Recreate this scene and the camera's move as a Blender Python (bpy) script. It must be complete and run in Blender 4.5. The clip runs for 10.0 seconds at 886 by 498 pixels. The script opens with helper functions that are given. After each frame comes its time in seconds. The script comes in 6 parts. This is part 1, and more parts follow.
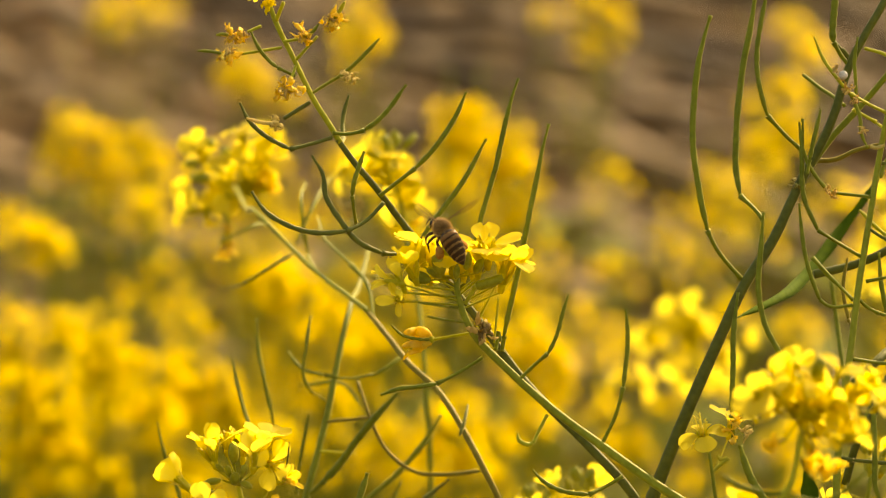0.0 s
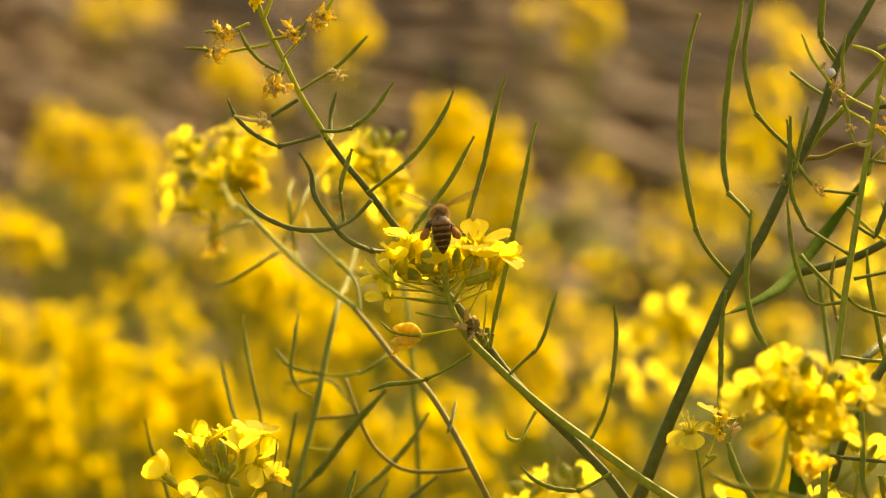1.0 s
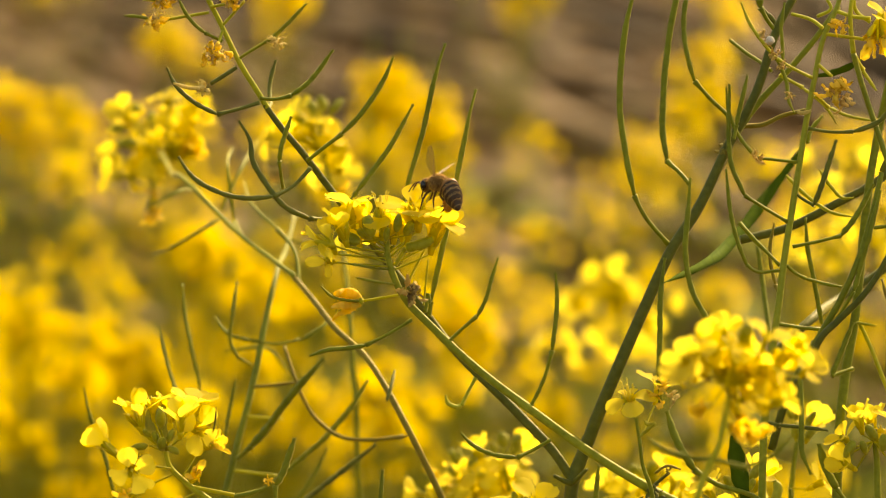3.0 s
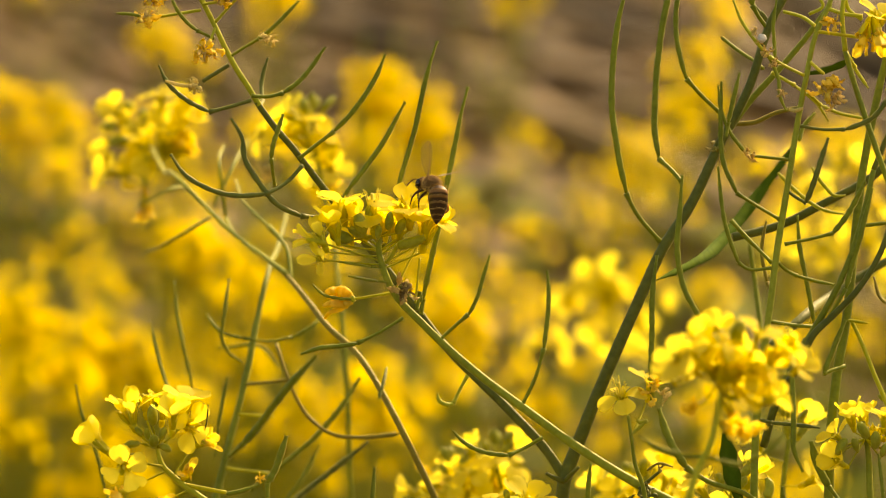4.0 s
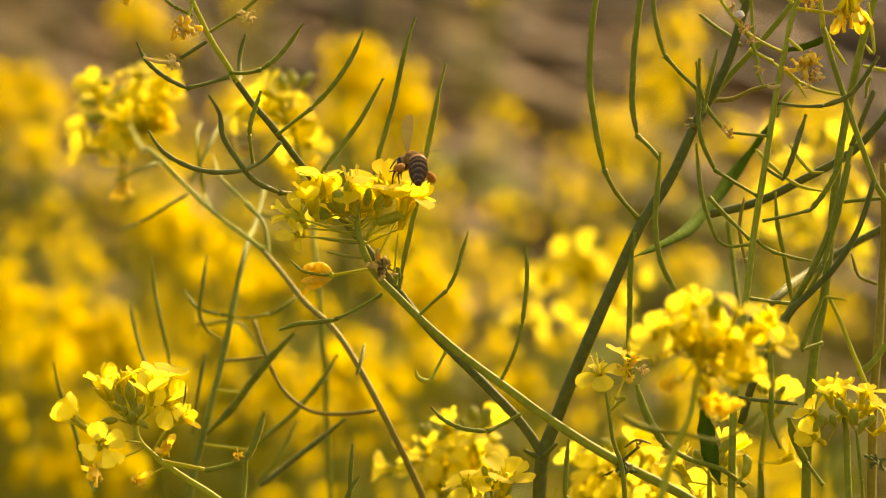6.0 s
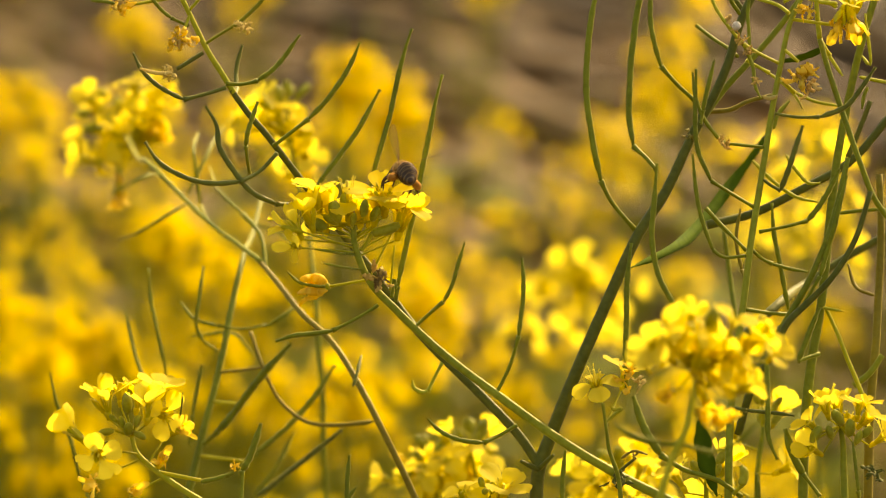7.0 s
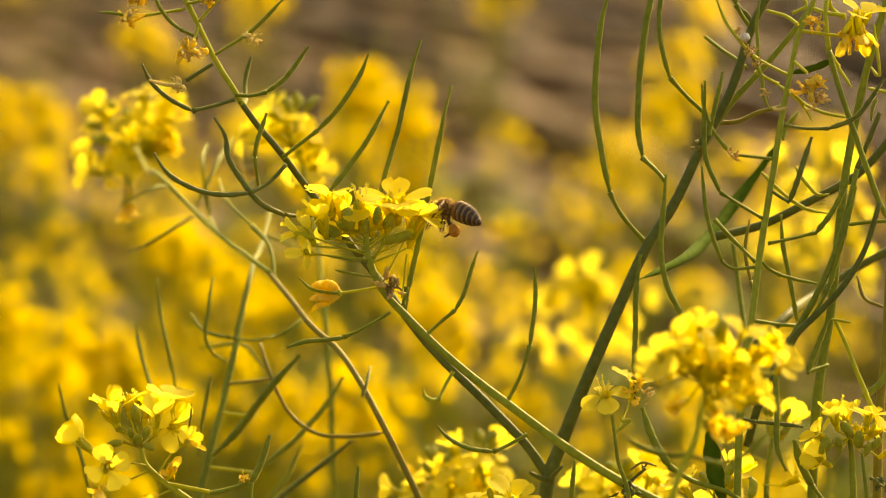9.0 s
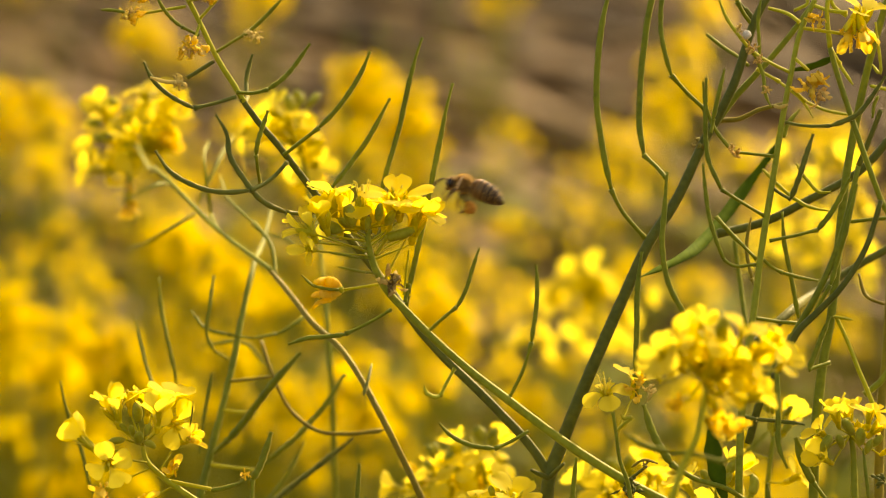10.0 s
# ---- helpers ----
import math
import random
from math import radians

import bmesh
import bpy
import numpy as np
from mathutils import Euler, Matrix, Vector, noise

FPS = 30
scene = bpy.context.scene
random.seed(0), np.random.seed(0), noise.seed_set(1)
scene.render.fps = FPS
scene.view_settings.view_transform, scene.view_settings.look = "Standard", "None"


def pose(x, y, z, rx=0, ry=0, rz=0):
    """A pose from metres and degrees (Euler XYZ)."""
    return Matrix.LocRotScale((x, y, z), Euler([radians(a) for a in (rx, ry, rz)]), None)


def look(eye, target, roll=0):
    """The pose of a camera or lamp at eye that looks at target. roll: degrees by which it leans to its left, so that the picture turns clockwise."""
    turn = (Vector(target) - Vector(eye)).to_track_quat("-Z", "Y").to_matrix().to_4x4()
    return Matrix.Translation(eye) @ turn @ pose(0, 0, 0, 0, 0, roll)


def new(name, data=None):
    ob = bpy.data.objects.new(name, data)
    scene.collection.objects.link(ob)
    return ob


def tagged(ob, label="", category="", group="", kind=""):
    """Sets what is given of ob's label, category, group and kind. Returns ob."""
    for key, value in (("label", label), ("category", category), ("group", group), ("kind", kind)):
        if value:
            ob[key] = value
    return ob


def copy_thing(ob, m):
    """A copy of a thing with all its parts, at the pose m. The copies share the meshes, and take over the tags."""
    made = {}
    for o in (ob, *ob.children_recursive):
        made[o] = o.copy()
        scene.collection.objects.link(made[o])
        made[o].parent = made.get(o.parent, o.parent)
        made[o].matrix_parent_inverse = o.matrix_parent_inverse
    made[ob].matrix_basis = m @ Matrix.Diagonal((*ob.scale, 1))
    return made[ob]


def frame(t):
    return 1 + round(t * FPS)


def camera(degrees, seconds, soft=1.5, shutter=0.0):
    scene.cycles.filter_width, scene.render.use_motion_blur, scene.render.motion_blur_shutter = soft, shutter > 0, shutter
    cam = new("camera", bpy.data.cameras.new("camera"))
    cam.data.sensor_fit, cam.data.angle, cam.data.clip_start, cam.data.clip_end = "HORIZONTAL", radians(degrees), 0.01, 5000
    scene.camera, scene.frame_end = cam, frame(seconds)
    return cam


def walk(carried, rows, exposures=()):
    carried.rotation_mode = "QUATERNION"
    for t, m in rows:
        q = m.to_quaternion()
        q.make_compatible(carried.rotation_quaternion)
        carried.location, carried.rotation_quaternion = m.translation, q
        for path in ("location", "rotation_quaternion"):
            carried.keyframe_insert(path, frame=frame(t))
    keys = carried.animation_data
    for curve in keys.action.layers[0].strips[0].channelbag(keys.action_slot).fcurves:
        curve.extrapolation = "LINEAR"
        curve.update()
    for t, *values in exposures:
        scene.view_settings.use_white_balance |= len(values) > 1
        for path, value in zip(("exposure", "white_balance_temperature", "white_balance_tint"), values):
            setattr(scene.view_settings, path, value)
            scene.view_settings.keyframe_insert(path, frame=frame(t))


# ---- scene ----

# ---- camera ----
# a long lens on a tripod, one metre from the flower that the bee visits; it pans and slides by a millimetre and a half
TILT = radians(12.0)
RIGHT = Vector((1, 0, 0))
UP = Vector((0, math.sin(TILT), math.cos(TILT)))
BACK = Vector((0, math.cos(TILT), -math.sin(TILT)))
FOCUS = Vector((0, 0, 1.0))
EYE = FOCUS - BACK
AIM = look(EYE, FOCUS)
cam = camera(10.0, 10.0, 1.1, 0.5)
cam.data.dof.use_dof = True
cam.data.dof.focus_distance = 1.0
cam.data.dof.aperture_fstop = 23.0
walk(cam, [
    (0.0, AIM @ pose(0.00150, 0, 0, 0.5288, 1.2903, 0)),
    (0.5, AIM @ pose(0.00140, 0, 0, 0.6074, 1.1964, 0)),
    (1.0, AIM @ pose(0.00135, 0, 0, 0.4994, 1.1450, 0)),
    (1.5, AIM @ pose(0.00120, 0, 0, 0.4603, 1.0235, 0)),
    (2.0, AIM @ pose(0.00111, 0, 0, 0.3427, 0.9450, 0)),
    (2.5, AIM @ pose(0.00074, 0, 0, 0.2008, 0.6247, 0)),
    (4.0, AIM @ pose(0.00037, 0, 0, 0.1081, 0.3101, 0)),
    (4.5, AIM @ pose(0.00033, 0, 0, 0.0588, 0.2882, 0)),
    (5.0, AIM @ pose(0.00031, 0, 0, -0.1323, 0.2625, 0)),
    (5.5, AIM @ pose(0.00017, 0, 0, -0.1758, 0.1468, 0)),
    (6.0, AIM @ pose(0.00005, 0, 0, -0.1566, 0.0424, 0)),
    (7.5, AIM @ pose(0.00000, 0, 0, 0.0000, 0.0000, 0)),
    (8.0, AIM @ pose(0.00002, 0, 0, -0.0096, 0.0308, 0)),
    (8.5, AIM @ pose(0.00009, 0, 0, 0.0882, 0.0833, 0)),
    (9.0, AIM @ pose(0.00015, 0, 0, 0.0978, 0.1111, 0)),
    (9.5, AIM @ pose(0.00015, 0, 0, 0.0390, 0.1165, 0)),
    (10.0, AIM @ pose(0.00018, 0, 0, 0.0684, 0.1281, 0)),
])

# ---- light ----
SUN = Vector((0.46, 0.72, 0.60)).normalized()
world = bpy.data.worlds.new("sky")
scene.world = world
world.use_nodes = True
wn = world.node_tree
sky = wn.nodes.new("ShaderNodeTexSky")
sky.sky_type, sky.sun_disc = "NISHITA", False
sky.air_density, sky.dust_density, sky.ozone_density = 1.0, 2.5, 0.6
sky.sun_elevation = math.asin(SUN.z)
sky.sun_rotation = math.atan2(SUN.x, SUN.y)
wn.nodes["Background"].inputs["Strength"].default_value = 0.15
wn.links.new(sky.outputs["Color"], wn.nodes["Background"].inputs["Color"])
sun_data = bpy.data.lights.new("sun", "SUN")
sun_data.energy, sun_data.angle, sun_data.color = 4.4, radians(0.9), (1.0, 0.86, 0.62)
sun = new("sun", sun_data)
sun.matrix_basis = look(SUN * 20, (0, 0, 0))
scene.view_settings.exposure = 0.98
scene.view_settings.use_white_balance = True
scene.view_settings.white_balance_temperature = 10400
scene.view_settings.white_balance_tint = 12

# ---- materials ----
def material(name, low, high, scale=400.0, rough=0.5, through_light=0.0, glow=None, relief=0.0, fine=5.0, specular=0.4, piece=0.0, stretch=None, sheen=0.0):
    """A surface whose colour wanders between low and high at two scales; through_light: the share of light that a thin leaf lets through."""
    m = bpy.data.materials.new(name)
    m.use_nodes = True
    nt = m.node_tree
    n, l = nt.nodes, nt.links
    b = n["Principled BSDF"]
    geo = n.new("ShaderNodeTexCoord")
    mapping = n.new("ShaderNodeMapping")
    l.new(geo.outputs["Object"], mapping.inputs["Vector"])
    if stretch:
        mapping.inputs["Scale"].default_value = stretch
    big = n.new("ShaderNodeTexNoise")
    big.inputs["Scale"].default_value = scale
    small = n.new("ShaderNodeTexNoise")
    small.inputs["Scale"].default_value = scale * fine
    small.inputs["Detail"].default_value = 4
    l.new(mapping.outputs["Vector"], big.inputs["Vector"])
    l.new(mapping.outputs["Vector"], small.inputs["Vector"])
    mix = n.new("ShaderNodeMath")
    mix.operation = "MULTIPLY_ADD"
    l.new(small.outputs["Fac"], mix.inputs[0])
    mix.inputs[1].default_value = 0.6
    half = n.new("ShaderNodeMath")
    half.operation = "MULTIPLY"
    half.inputs[1].default_value = 0.6
    l.new(big.outputs["Fac"], half.inputs[0])
    l.new(half.outputs[0], mix.inputs[2])
    last = mix.outputs[0]
    if piece:
        info = n.new("ShaderNodeObjectInfo")
        isl = n.new("ShaderNodeNewGeometry")
        add = n.new("ShaderNodeMath")
        add.operation = "ADD"
        l.new(info.outputs["Random"], add.inputs[0])
        l.new(isl.outputs["Random Per Island"], add.inputs[1])
        vary = n.new("ShaderNodeMath")
        vary.operation = "MULTIPLY_ADD"
        l.new(add.outputs[0], vary.inputs[0])
        vary.inputs[1].default_value = piece
        l.new(last, vary.inputs[2])
        off = n.new("ShaderNodeMath")
        off.operation = "SUBTRACT"
        l.new(vary.outputs[0], off.inputs[0])
        off.inputs[1].default_value = piece
        last = off.outputs[0]
    ramp = n.new("ShaderNodeValToRGB")
    ramp.color_ramp.elements[0].position, ramp.color_ramp.elements[1].position = 0.35, 0.85
    ramp.color_ramp.elements[0].color, ramp.color_ramp.elements[1].color = (*low, 1), (*high, 1)
    l.new(last, ramp.inputs["Fac"])
    l.new(ramp.outputs["Color"], b.inputs["Base Color"])
    b.inputs["Roughness"].default_value = rough
    b.inputs["Specular IOR Level"].default_value = specular
    if sheen:
        b.inputs["Sheen Weight"].default_value = sheen
        b.inputs["Sheen Roughness"].default_value = 0.3
        b.inputs["Sheen Tint"].default_value = (1.0, 0.87, 0.30, 1)
    if relief:
        bump = n.new("ShaderNodeBump")
        bump.inputs["Strength"].default_value = relief
        bump.inputs["Distance"].default_value = 0.0004
        l.new(small.outputs["Fac"], bump.inputs["Height"])
        l.new(bump.outputs["Normal"], b.inputs["Normal"])
    if through_light:
        tr = n.new("ShaderNodeBsdfTranslucent")
        ms = n.new("ShaderNodeMixShader")
        ms.inputs[0].default_value = through_light
        if glow:
            tr.inputs["Color"].default_value = (*glow, 1)
        else:
            l.new(ramp.outputs["Color"], tr.inputs["Color"])
        l.new(b.outputs[0], ms.inputs[1])
        l.new(tr.outputs[0], ms.inputs[2])
        l.new(ms.outputs[0], n["Material Output"].inputs["Surface"])
    return m


PETAL = material("petal_yellow", (0.81, 0.662, 0.04), (0.93, 0.81, 0.095), 160, 0.65, 0.66, (0.93, 0.785, 0.08), 0.45, 6, 0.16, 0.2, (0.3, 2.2, 0.3))
PETAL_OLD = material("petal_wilted", (0.82, 0.54, 0.04), (0.94, 0.74, 0.10), 500, 0.6, 0.45, (0.93, 0.68, 0.06), 0.5, 4, 0.3, 0.2)
STAMEN = material("stamen", (0.74, 0.58, 0.03), (0.90, 0.78, 0.10), 900, 0.6, 0.2, None, 0.2)
BUD = material("bud_green", (0.30, 0.31, 0.02), (0.50, 0.49, 0.05), 350, 0.5, 0.35, None, 0.3, 5, 0.3, 0.15, None, 0.45)
SEPAL = material("sepal", (0.56, 0.50, 0.02), (0.80, 0.68, 0.04), 400, 0.5, 0.45, None, 0.2, 5, 0.3, 0.2)
PEDICEL = material("flower_stalk_green", (0.36, 0.36, 0.02), (0.56, 0.52, 0.04), 200, 0.55, 0.35, None, 0.2, 6, 0.25, 0.1, None, 0.45)
STEM = material("stem_green", (0.115, 0.138, 0.010), (0.26, 0.28, 0.024), 60, 0.55, 0.0, None, 0.35, 14, 0.16, 0.06, None, 0.45)
STEM_LIGHT = material("stem_light", (0.26, 0.27, 0.012), (0.48, 0.46, 0.035), 60, 0.55, 0.0, None, 0.35, 14, 0.16, 0.06, None, 0.45)
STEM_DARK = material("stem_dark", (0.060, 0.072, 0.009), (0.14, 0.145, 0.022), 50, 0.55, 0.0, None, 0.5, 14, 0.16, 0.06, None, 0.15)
STEM_BROWN = material("stem_brown", (0.15, 0.115, 0.012), (0.28, 0.22, 0.026), 60, 0.55, 0.0, None, 0.5, 12, 0.16, 0.06, None, 0.45)
POD = material("pod_green", (0.115, 0.138, 0.009), (0.26, 0.28, 0.022), 90, 0.55, 0.08, None, 0.4, 10, 0.16, 0.16, None, 0.45)
POD_DARK = material("pod_dark", (0.070, 0.085, 0.010), (0.165, 0.17, 0.026), 90, 0.55, 0.0, None, 0.4, 10, 0.16, 0.14, None, 0.45)
LEAF = material("leaf_green", (0.030, 0.062, 0.004), (0.075, 0.125, 0.008), 40, 0.8, 0.08, None, 0.3, 12, 0.04, 0.12)
DRY = material("dry_husk", (0.50, 0.31, 0.06), (0.80, 0.60, 0.18), 500, 0.65, 0.35, None, 0.5, 5, 0.3, 0.2)
PALE = material("pale_husk", (0.56, 0.43, 0.10), (0.82, 0.66, 0.22), 500, 0.55, 0.35, None, 0.3, 5, 0.3)
FIELD_PETAL = material("field_petal", (0.80, 0.602, 0.022), (0.93, 0.743, 0.05), 90, 0.6, 0.66, (0.95, 0.733, 0.040), 0.0, 5, 0.3, 0.22)
FIELD_GREEN = material("field_green", (0.19, 0.20, 0.010), (0.36, 0.35, 0.022), 30, 0.6, 0.35, None, 0.0, 6, 0.35, 0.2)
STRAW = material("straw", (0.036, 0.022, 0.008), (0.40, 0.245, 0.085), 3, 0.6, 0.0, None, 0.3, 8, 0.3, 0.3)
SOIL = material("soil", (0.028, 0.017, 0.006), (0.17, 0.10, 0.032), 1.6, 0.9, 0.0, None, 0.8, 9, 0.2)
FIELD_LEAF = material("field_leaf", (0.10, 0.13, 0.007), (0.20, 0.22, 0.014), 40, 0.7, 0.35, None, 0.0, 6, 0.15, 0.15)
STEM_MID = material("stem_mid", (0.16, 0.18, 0.012), (0.33, 0.345, 0.032), 60, 0.55, 0.0, None, 0.4, 14, 0.16, 0.06, None, 0.45)
CHALK = material("gall_white", (0.52, 0.46, 0.34), (0.80, 0.74, 0.58), 900, 0.85, 0.1, None, 0.6, 4, 0.2)
HUSK_BROWN = material("husk_brown", (0.20, 0.12, 0.03), (0.44, 0.30, 0.09), 500, 0.6, 0.3, None, 0.5, 5, 0.25, 0.2)

# ---- kit: curves, pods, flowers ----
def spot(p):
    """A place in the world from millimetres right of, above and behind the bee's flower, as the tripod sees it."""
    return FOCUS + (RIGHT * p[0] + UP * p[1] + BACK * p[2]) * 0.001


def facing(d):
    return (RIGHT * d[0] + UP * d[1] + BACK * d[2]).normalized()


def glide(points, steps=6):
    """A smooth curve through the points."""
    p = np.array([tuple(q) for q in points], float)
    if len(p) == 2:
        p = np.array([p[0], (p[0] + p[1]) / 2, p[1]])
    k = np.maximum(np.linalg.norm(np.diff(p, axis=0), axis=1), 1e-6)
    slope = np.zeros_like(p)
    seg = np.diff(p, axis=0) / k[:, None]
    slope[0], slope[-1] = seg[0], seg[-1]
    slope[1:-1] = (seg[:-1] * k[1:, None] + seg[1:] * k[:-1, None]) / (k[1:] + k[:-1])[:, None]
    out = []
    for i in range(len(k)):
        for s in range(steps):
            t = s / steps
            a, b, c, d = 2 * t**3 - 3 * t**2 + 1, t**3 - 2 * t**2 + t, -2 * t**3 + 3 * t**2, t**3 - t**2
            out.append(a * p[i] + b * k[i] * slope[i] + c * p[i + 1] + d * k[i] * slope[i + 1])
    out.append(p[-1])
    return np.array(out)


def tube_data(line, radii, sides=8, flat=1.0):
    """Vertices and faces of a closed round tube along a line."""
    line = np.asarray(line, float)
    n = len(line)
    tang = np.gradient(line, axis=0)
    tang /= np.maximum(np.linalg.norm(tang, axis=1), 1e-12)[:, None]
    ref = np.array((0.31, -0.87, 0.38))
    verts, faces = [], []
    ang = np.linspace(0, 2 * np.pi, sides, endpoint=False)
    for i in range(n):
        a = np.cross(tang[i], ref)
        a /= max(np.linalg.norm(a), 1e-9)
        b = np.cross(tang[i], a)
        for q in ang:
            verts.append(line[i] + radii[i] * (np.cos(q) * a + flat * np.sin(q) * b))
    for i in range(n - 1):
        for j in range(sides):
            k = (j + 1) % sides
            faces.append((i * sides + j, i * sides + k, (i + 1) * sides + k, (i + 1) * sides + j))
    faces.append(tuple(range(sides - 1, -1, -1)))
    faces.append(tuple((n - 1) * sides + j for j in range(sides)))
    return verts, faces


def mesh_of(name, chunks, mat, smooth=True):
    """One mesh of several (vertices, faces) chunks; mat may be a list, one for each chunk."""
    verts, faces, slots = [], [], []
    mats = mat if isinstance(mat, list) else [mat]
    used = []
    for i, (v, f) in enumerate(chunks):
        m = mats[i] if len(mats) > 1 else mats[0]
        if m not in used:
            used.append(m)
        base = len(verts)
        verts.extend(tuple(q) for q in v)
        faces.extend(tuple(a + base for a in face) for face in f)
        slots.extend([used.index(m)] * len(f))
    me = bpy.data.meshes.new(name)
    me.from_pydata(verts, [], faces)
    for m in used:
        me.materials.append(m)
    me.polygons.foreach_set("material_index", slots)
    me.polygons.foreach_set("use_smooth", [smooth] * len(faces))
    me.update()
    return me


def part(name, me, parent, m=None, label=""):
    """A mesh as a part of a thing: me stands in the world's axes when m is None, else at m in the parent's space."""
    ob = new(name, me)
    ob.parent = parent
    if m is None:
        ob.matrix_parent_inverse = parent.matrix_basis.inverted()
    else:
        ob.matrix_basis = m
    return tagged(ob, label)


def plant(label, base, name="mustard_plant", category="plant"):
    ob = new(name)
    ob.empty_display_size = 0.02
    ob.location = base
    ob.matrix_basis = Matrix.Translation(base)
    return tagged(ob, label, category, "flowering mustard plants")


def stem(thing, name, points, r0, r1, mat, ground=None, label="", sides=10):
    """A branch from its tip downwards, in plan millimetres; ground: it goes on down to that place on the soil."""
    world_points = [spot(p) for p in points]
    tip_part = glide(world_points)
    n = len(tip_part)
    radii = list(np.linspace(r0, r1, n) * 0.001)
    if ground is not None:
        a, b = Vector(tip_part[-1]), Vector((*ground, -0.01))
        d = (Vector(tip_part[-1]) - Vector(tip_part[-2])).normalized()
        low = glide([a, a + d * 0.05 + (b - a) * 0.12, a + d * 0.03 + (b - a) * 0.55, b], 5)
        tip_part = np.concatenate([tip_part, low[1:]])
        radii += list(np.linspace(r1, r1 * 1.5, len(low) - 1) * 0.001)
    radii = [r * (1 + 0.05 * noise.noise(Vector(q) * 90)) for r, q in zip(radii, tip_part)]
    return part(name, mesh_of(name, [tube_data(tip_part, radii, sides)], mat), thing, None, label)


def pod(thing, points, r, mat, foot=None, foot_r=0.45, label="", beak=0.16):
    """A long seed pod from its tip to its foot, and the stalk (foot) that holds it."""
    line = glide([spot(p) for p in points], 8)
    line = line + 0.00010 * np.array([noise.noise_vector(Vector(q) * 210) for q in line])
    n = len(line)
    s = np.concatenate([[0], np.cumsum(np.linalg.norm(np.diff(line, axis=0), axis=1))])
    length = s[-1]
    s /= length
    radii = []
    seeds = max(6, length / 0.0030)
    for q in s:
        body = 0.72 if q < 0.02 else 0.40 + 0.3 * q / beak if q < beak else min(1.0, 0.72 + 3.0 * (q - beak)) * (1 + (0.11 if r < 0.9 else 0.04) * math.sin(q * seeds * math.pi * 2))
        if q > 0.93:
            body *= 1 - 0.5 * (q - 0.93) / 0.07
        radii.append(body * r * 0.00096 * (1 + 0.06 * noise.noise(Vector((q * 31, r * 7, length * 900)))))
    ob = part("pod", mesh_of("pod", [tube_data(line, radii, 8, 0.8)], mat), thing, None, label)
    if foot:
        leg = glide([spot(points[-1])] + [spot(p) for p in foot], 5)
        rr = np.full(len(leg), foot_r * 0.001)
        rr[0] *= 1.55
        rr[1] *= 1.25
        rr[-1] *= 1.35
        part("pod_stalk", mesh_of("pod_stalk", [tube_data(leg, rr, 7)], mat), thing)
    return ob


def petal_data(opening, curl, seed, length=7.8, rows=11, cols=7):
    """A clawed petal in millimetres: rises from the calyx along z, then bends out along x."""
    rnd = random.Random(seed)
    verts, faces = [], []
    x, z, ang = 0.5, 0.4, radians(4)
    line = []
    for i in range(rows + 1):
        v = i / rows
        line.append((x, z, ang))
        bend = radians(opening) * (math.exp(-((v - 0.40) / 0.14) ** 2))
        ang += bend * 0.55 + radians(curl) * (1 if v > 0.65 else 0)
        x += math.sin(ang) * length / rows
        z += math.cos(ang) * length / rows
    for i, (x, z, ang) in enumerate(line):
        v = i / rows
        half = 0.34 + 0.2 * v if v < 0.34 else 0.41 + 2.2 * math.sin(min(1.0, (v - 0.34) / 0.44) * math.pi / 2) ** 1.25
        if v > 0.78:
            half *= math.sqrt(max(0.06, 1 - ((v - 0.78) / 0.235) ** 2))
        for j in range(cols):
            q = j / (cols - 1) * 2 - 1
            lift = 0.35 * q * q * (0.3 + v) + 0.07 * rnd.uniform(-1, 1) * v * v + 0.26 * math.sin(q * 4 + seed) * v * v + 0.2 * math.sin(q * 9 + 2 * seed) * v**4
            notch = -0.15 * (1 - abs(q)) if i == rows else 0
            y = half * q
            dx, dz = math.sin(ang), math.cos(ang)
            verts.append((x + dx * notch - dz * lift * 0.8, y, z + dz * notch + dx * lift * 0.8))
    for i in range(rows):
        for j in range(cols - 1):
            a = i * cols + j
            faces.append((a, a + 1, a + cols + 1, a + cols))
    return verts, faces


def scaled(data, k, m=None):
    v, f = data
    if m is None:
        return [(a * k, b * k, c * k) for a, b, c in v], f
    return [tuple(m @ Vector((a * k, b * k, c * k))) for a, b, c in v], f


MM = 0.001
PETALS = {}
for kind, opening, curl in (("open", 68, 5), ("half", 44, 3), ("cup", 27, -2), ("shut", 12, -7), ("flat", 92, 9), ("egg", 27, -15)):
    PETALS[kind] = [mesh_of("petal", [scaled(petal_data(opening, curl, 3 * i + len(kind)), MM)], PETAL) for i in range(4)]
PETALS["limp"] = []
for i in range(4):
    v, f = petal_data((20, 34, 12, 26)[i], (10, 6, 14, 3)[i], 70 + i)
    v = [(a, b * (0.5, 0.38, 0.6, 0.45)[i] + 0.3 * noise.noise(Vector((b, c, a)) * 0.8), c) for a, b, c in v]
    PETALS["limp"].append(mesh_of("petal", [scaled((v, f), MM)], PETAL))
OLD = []
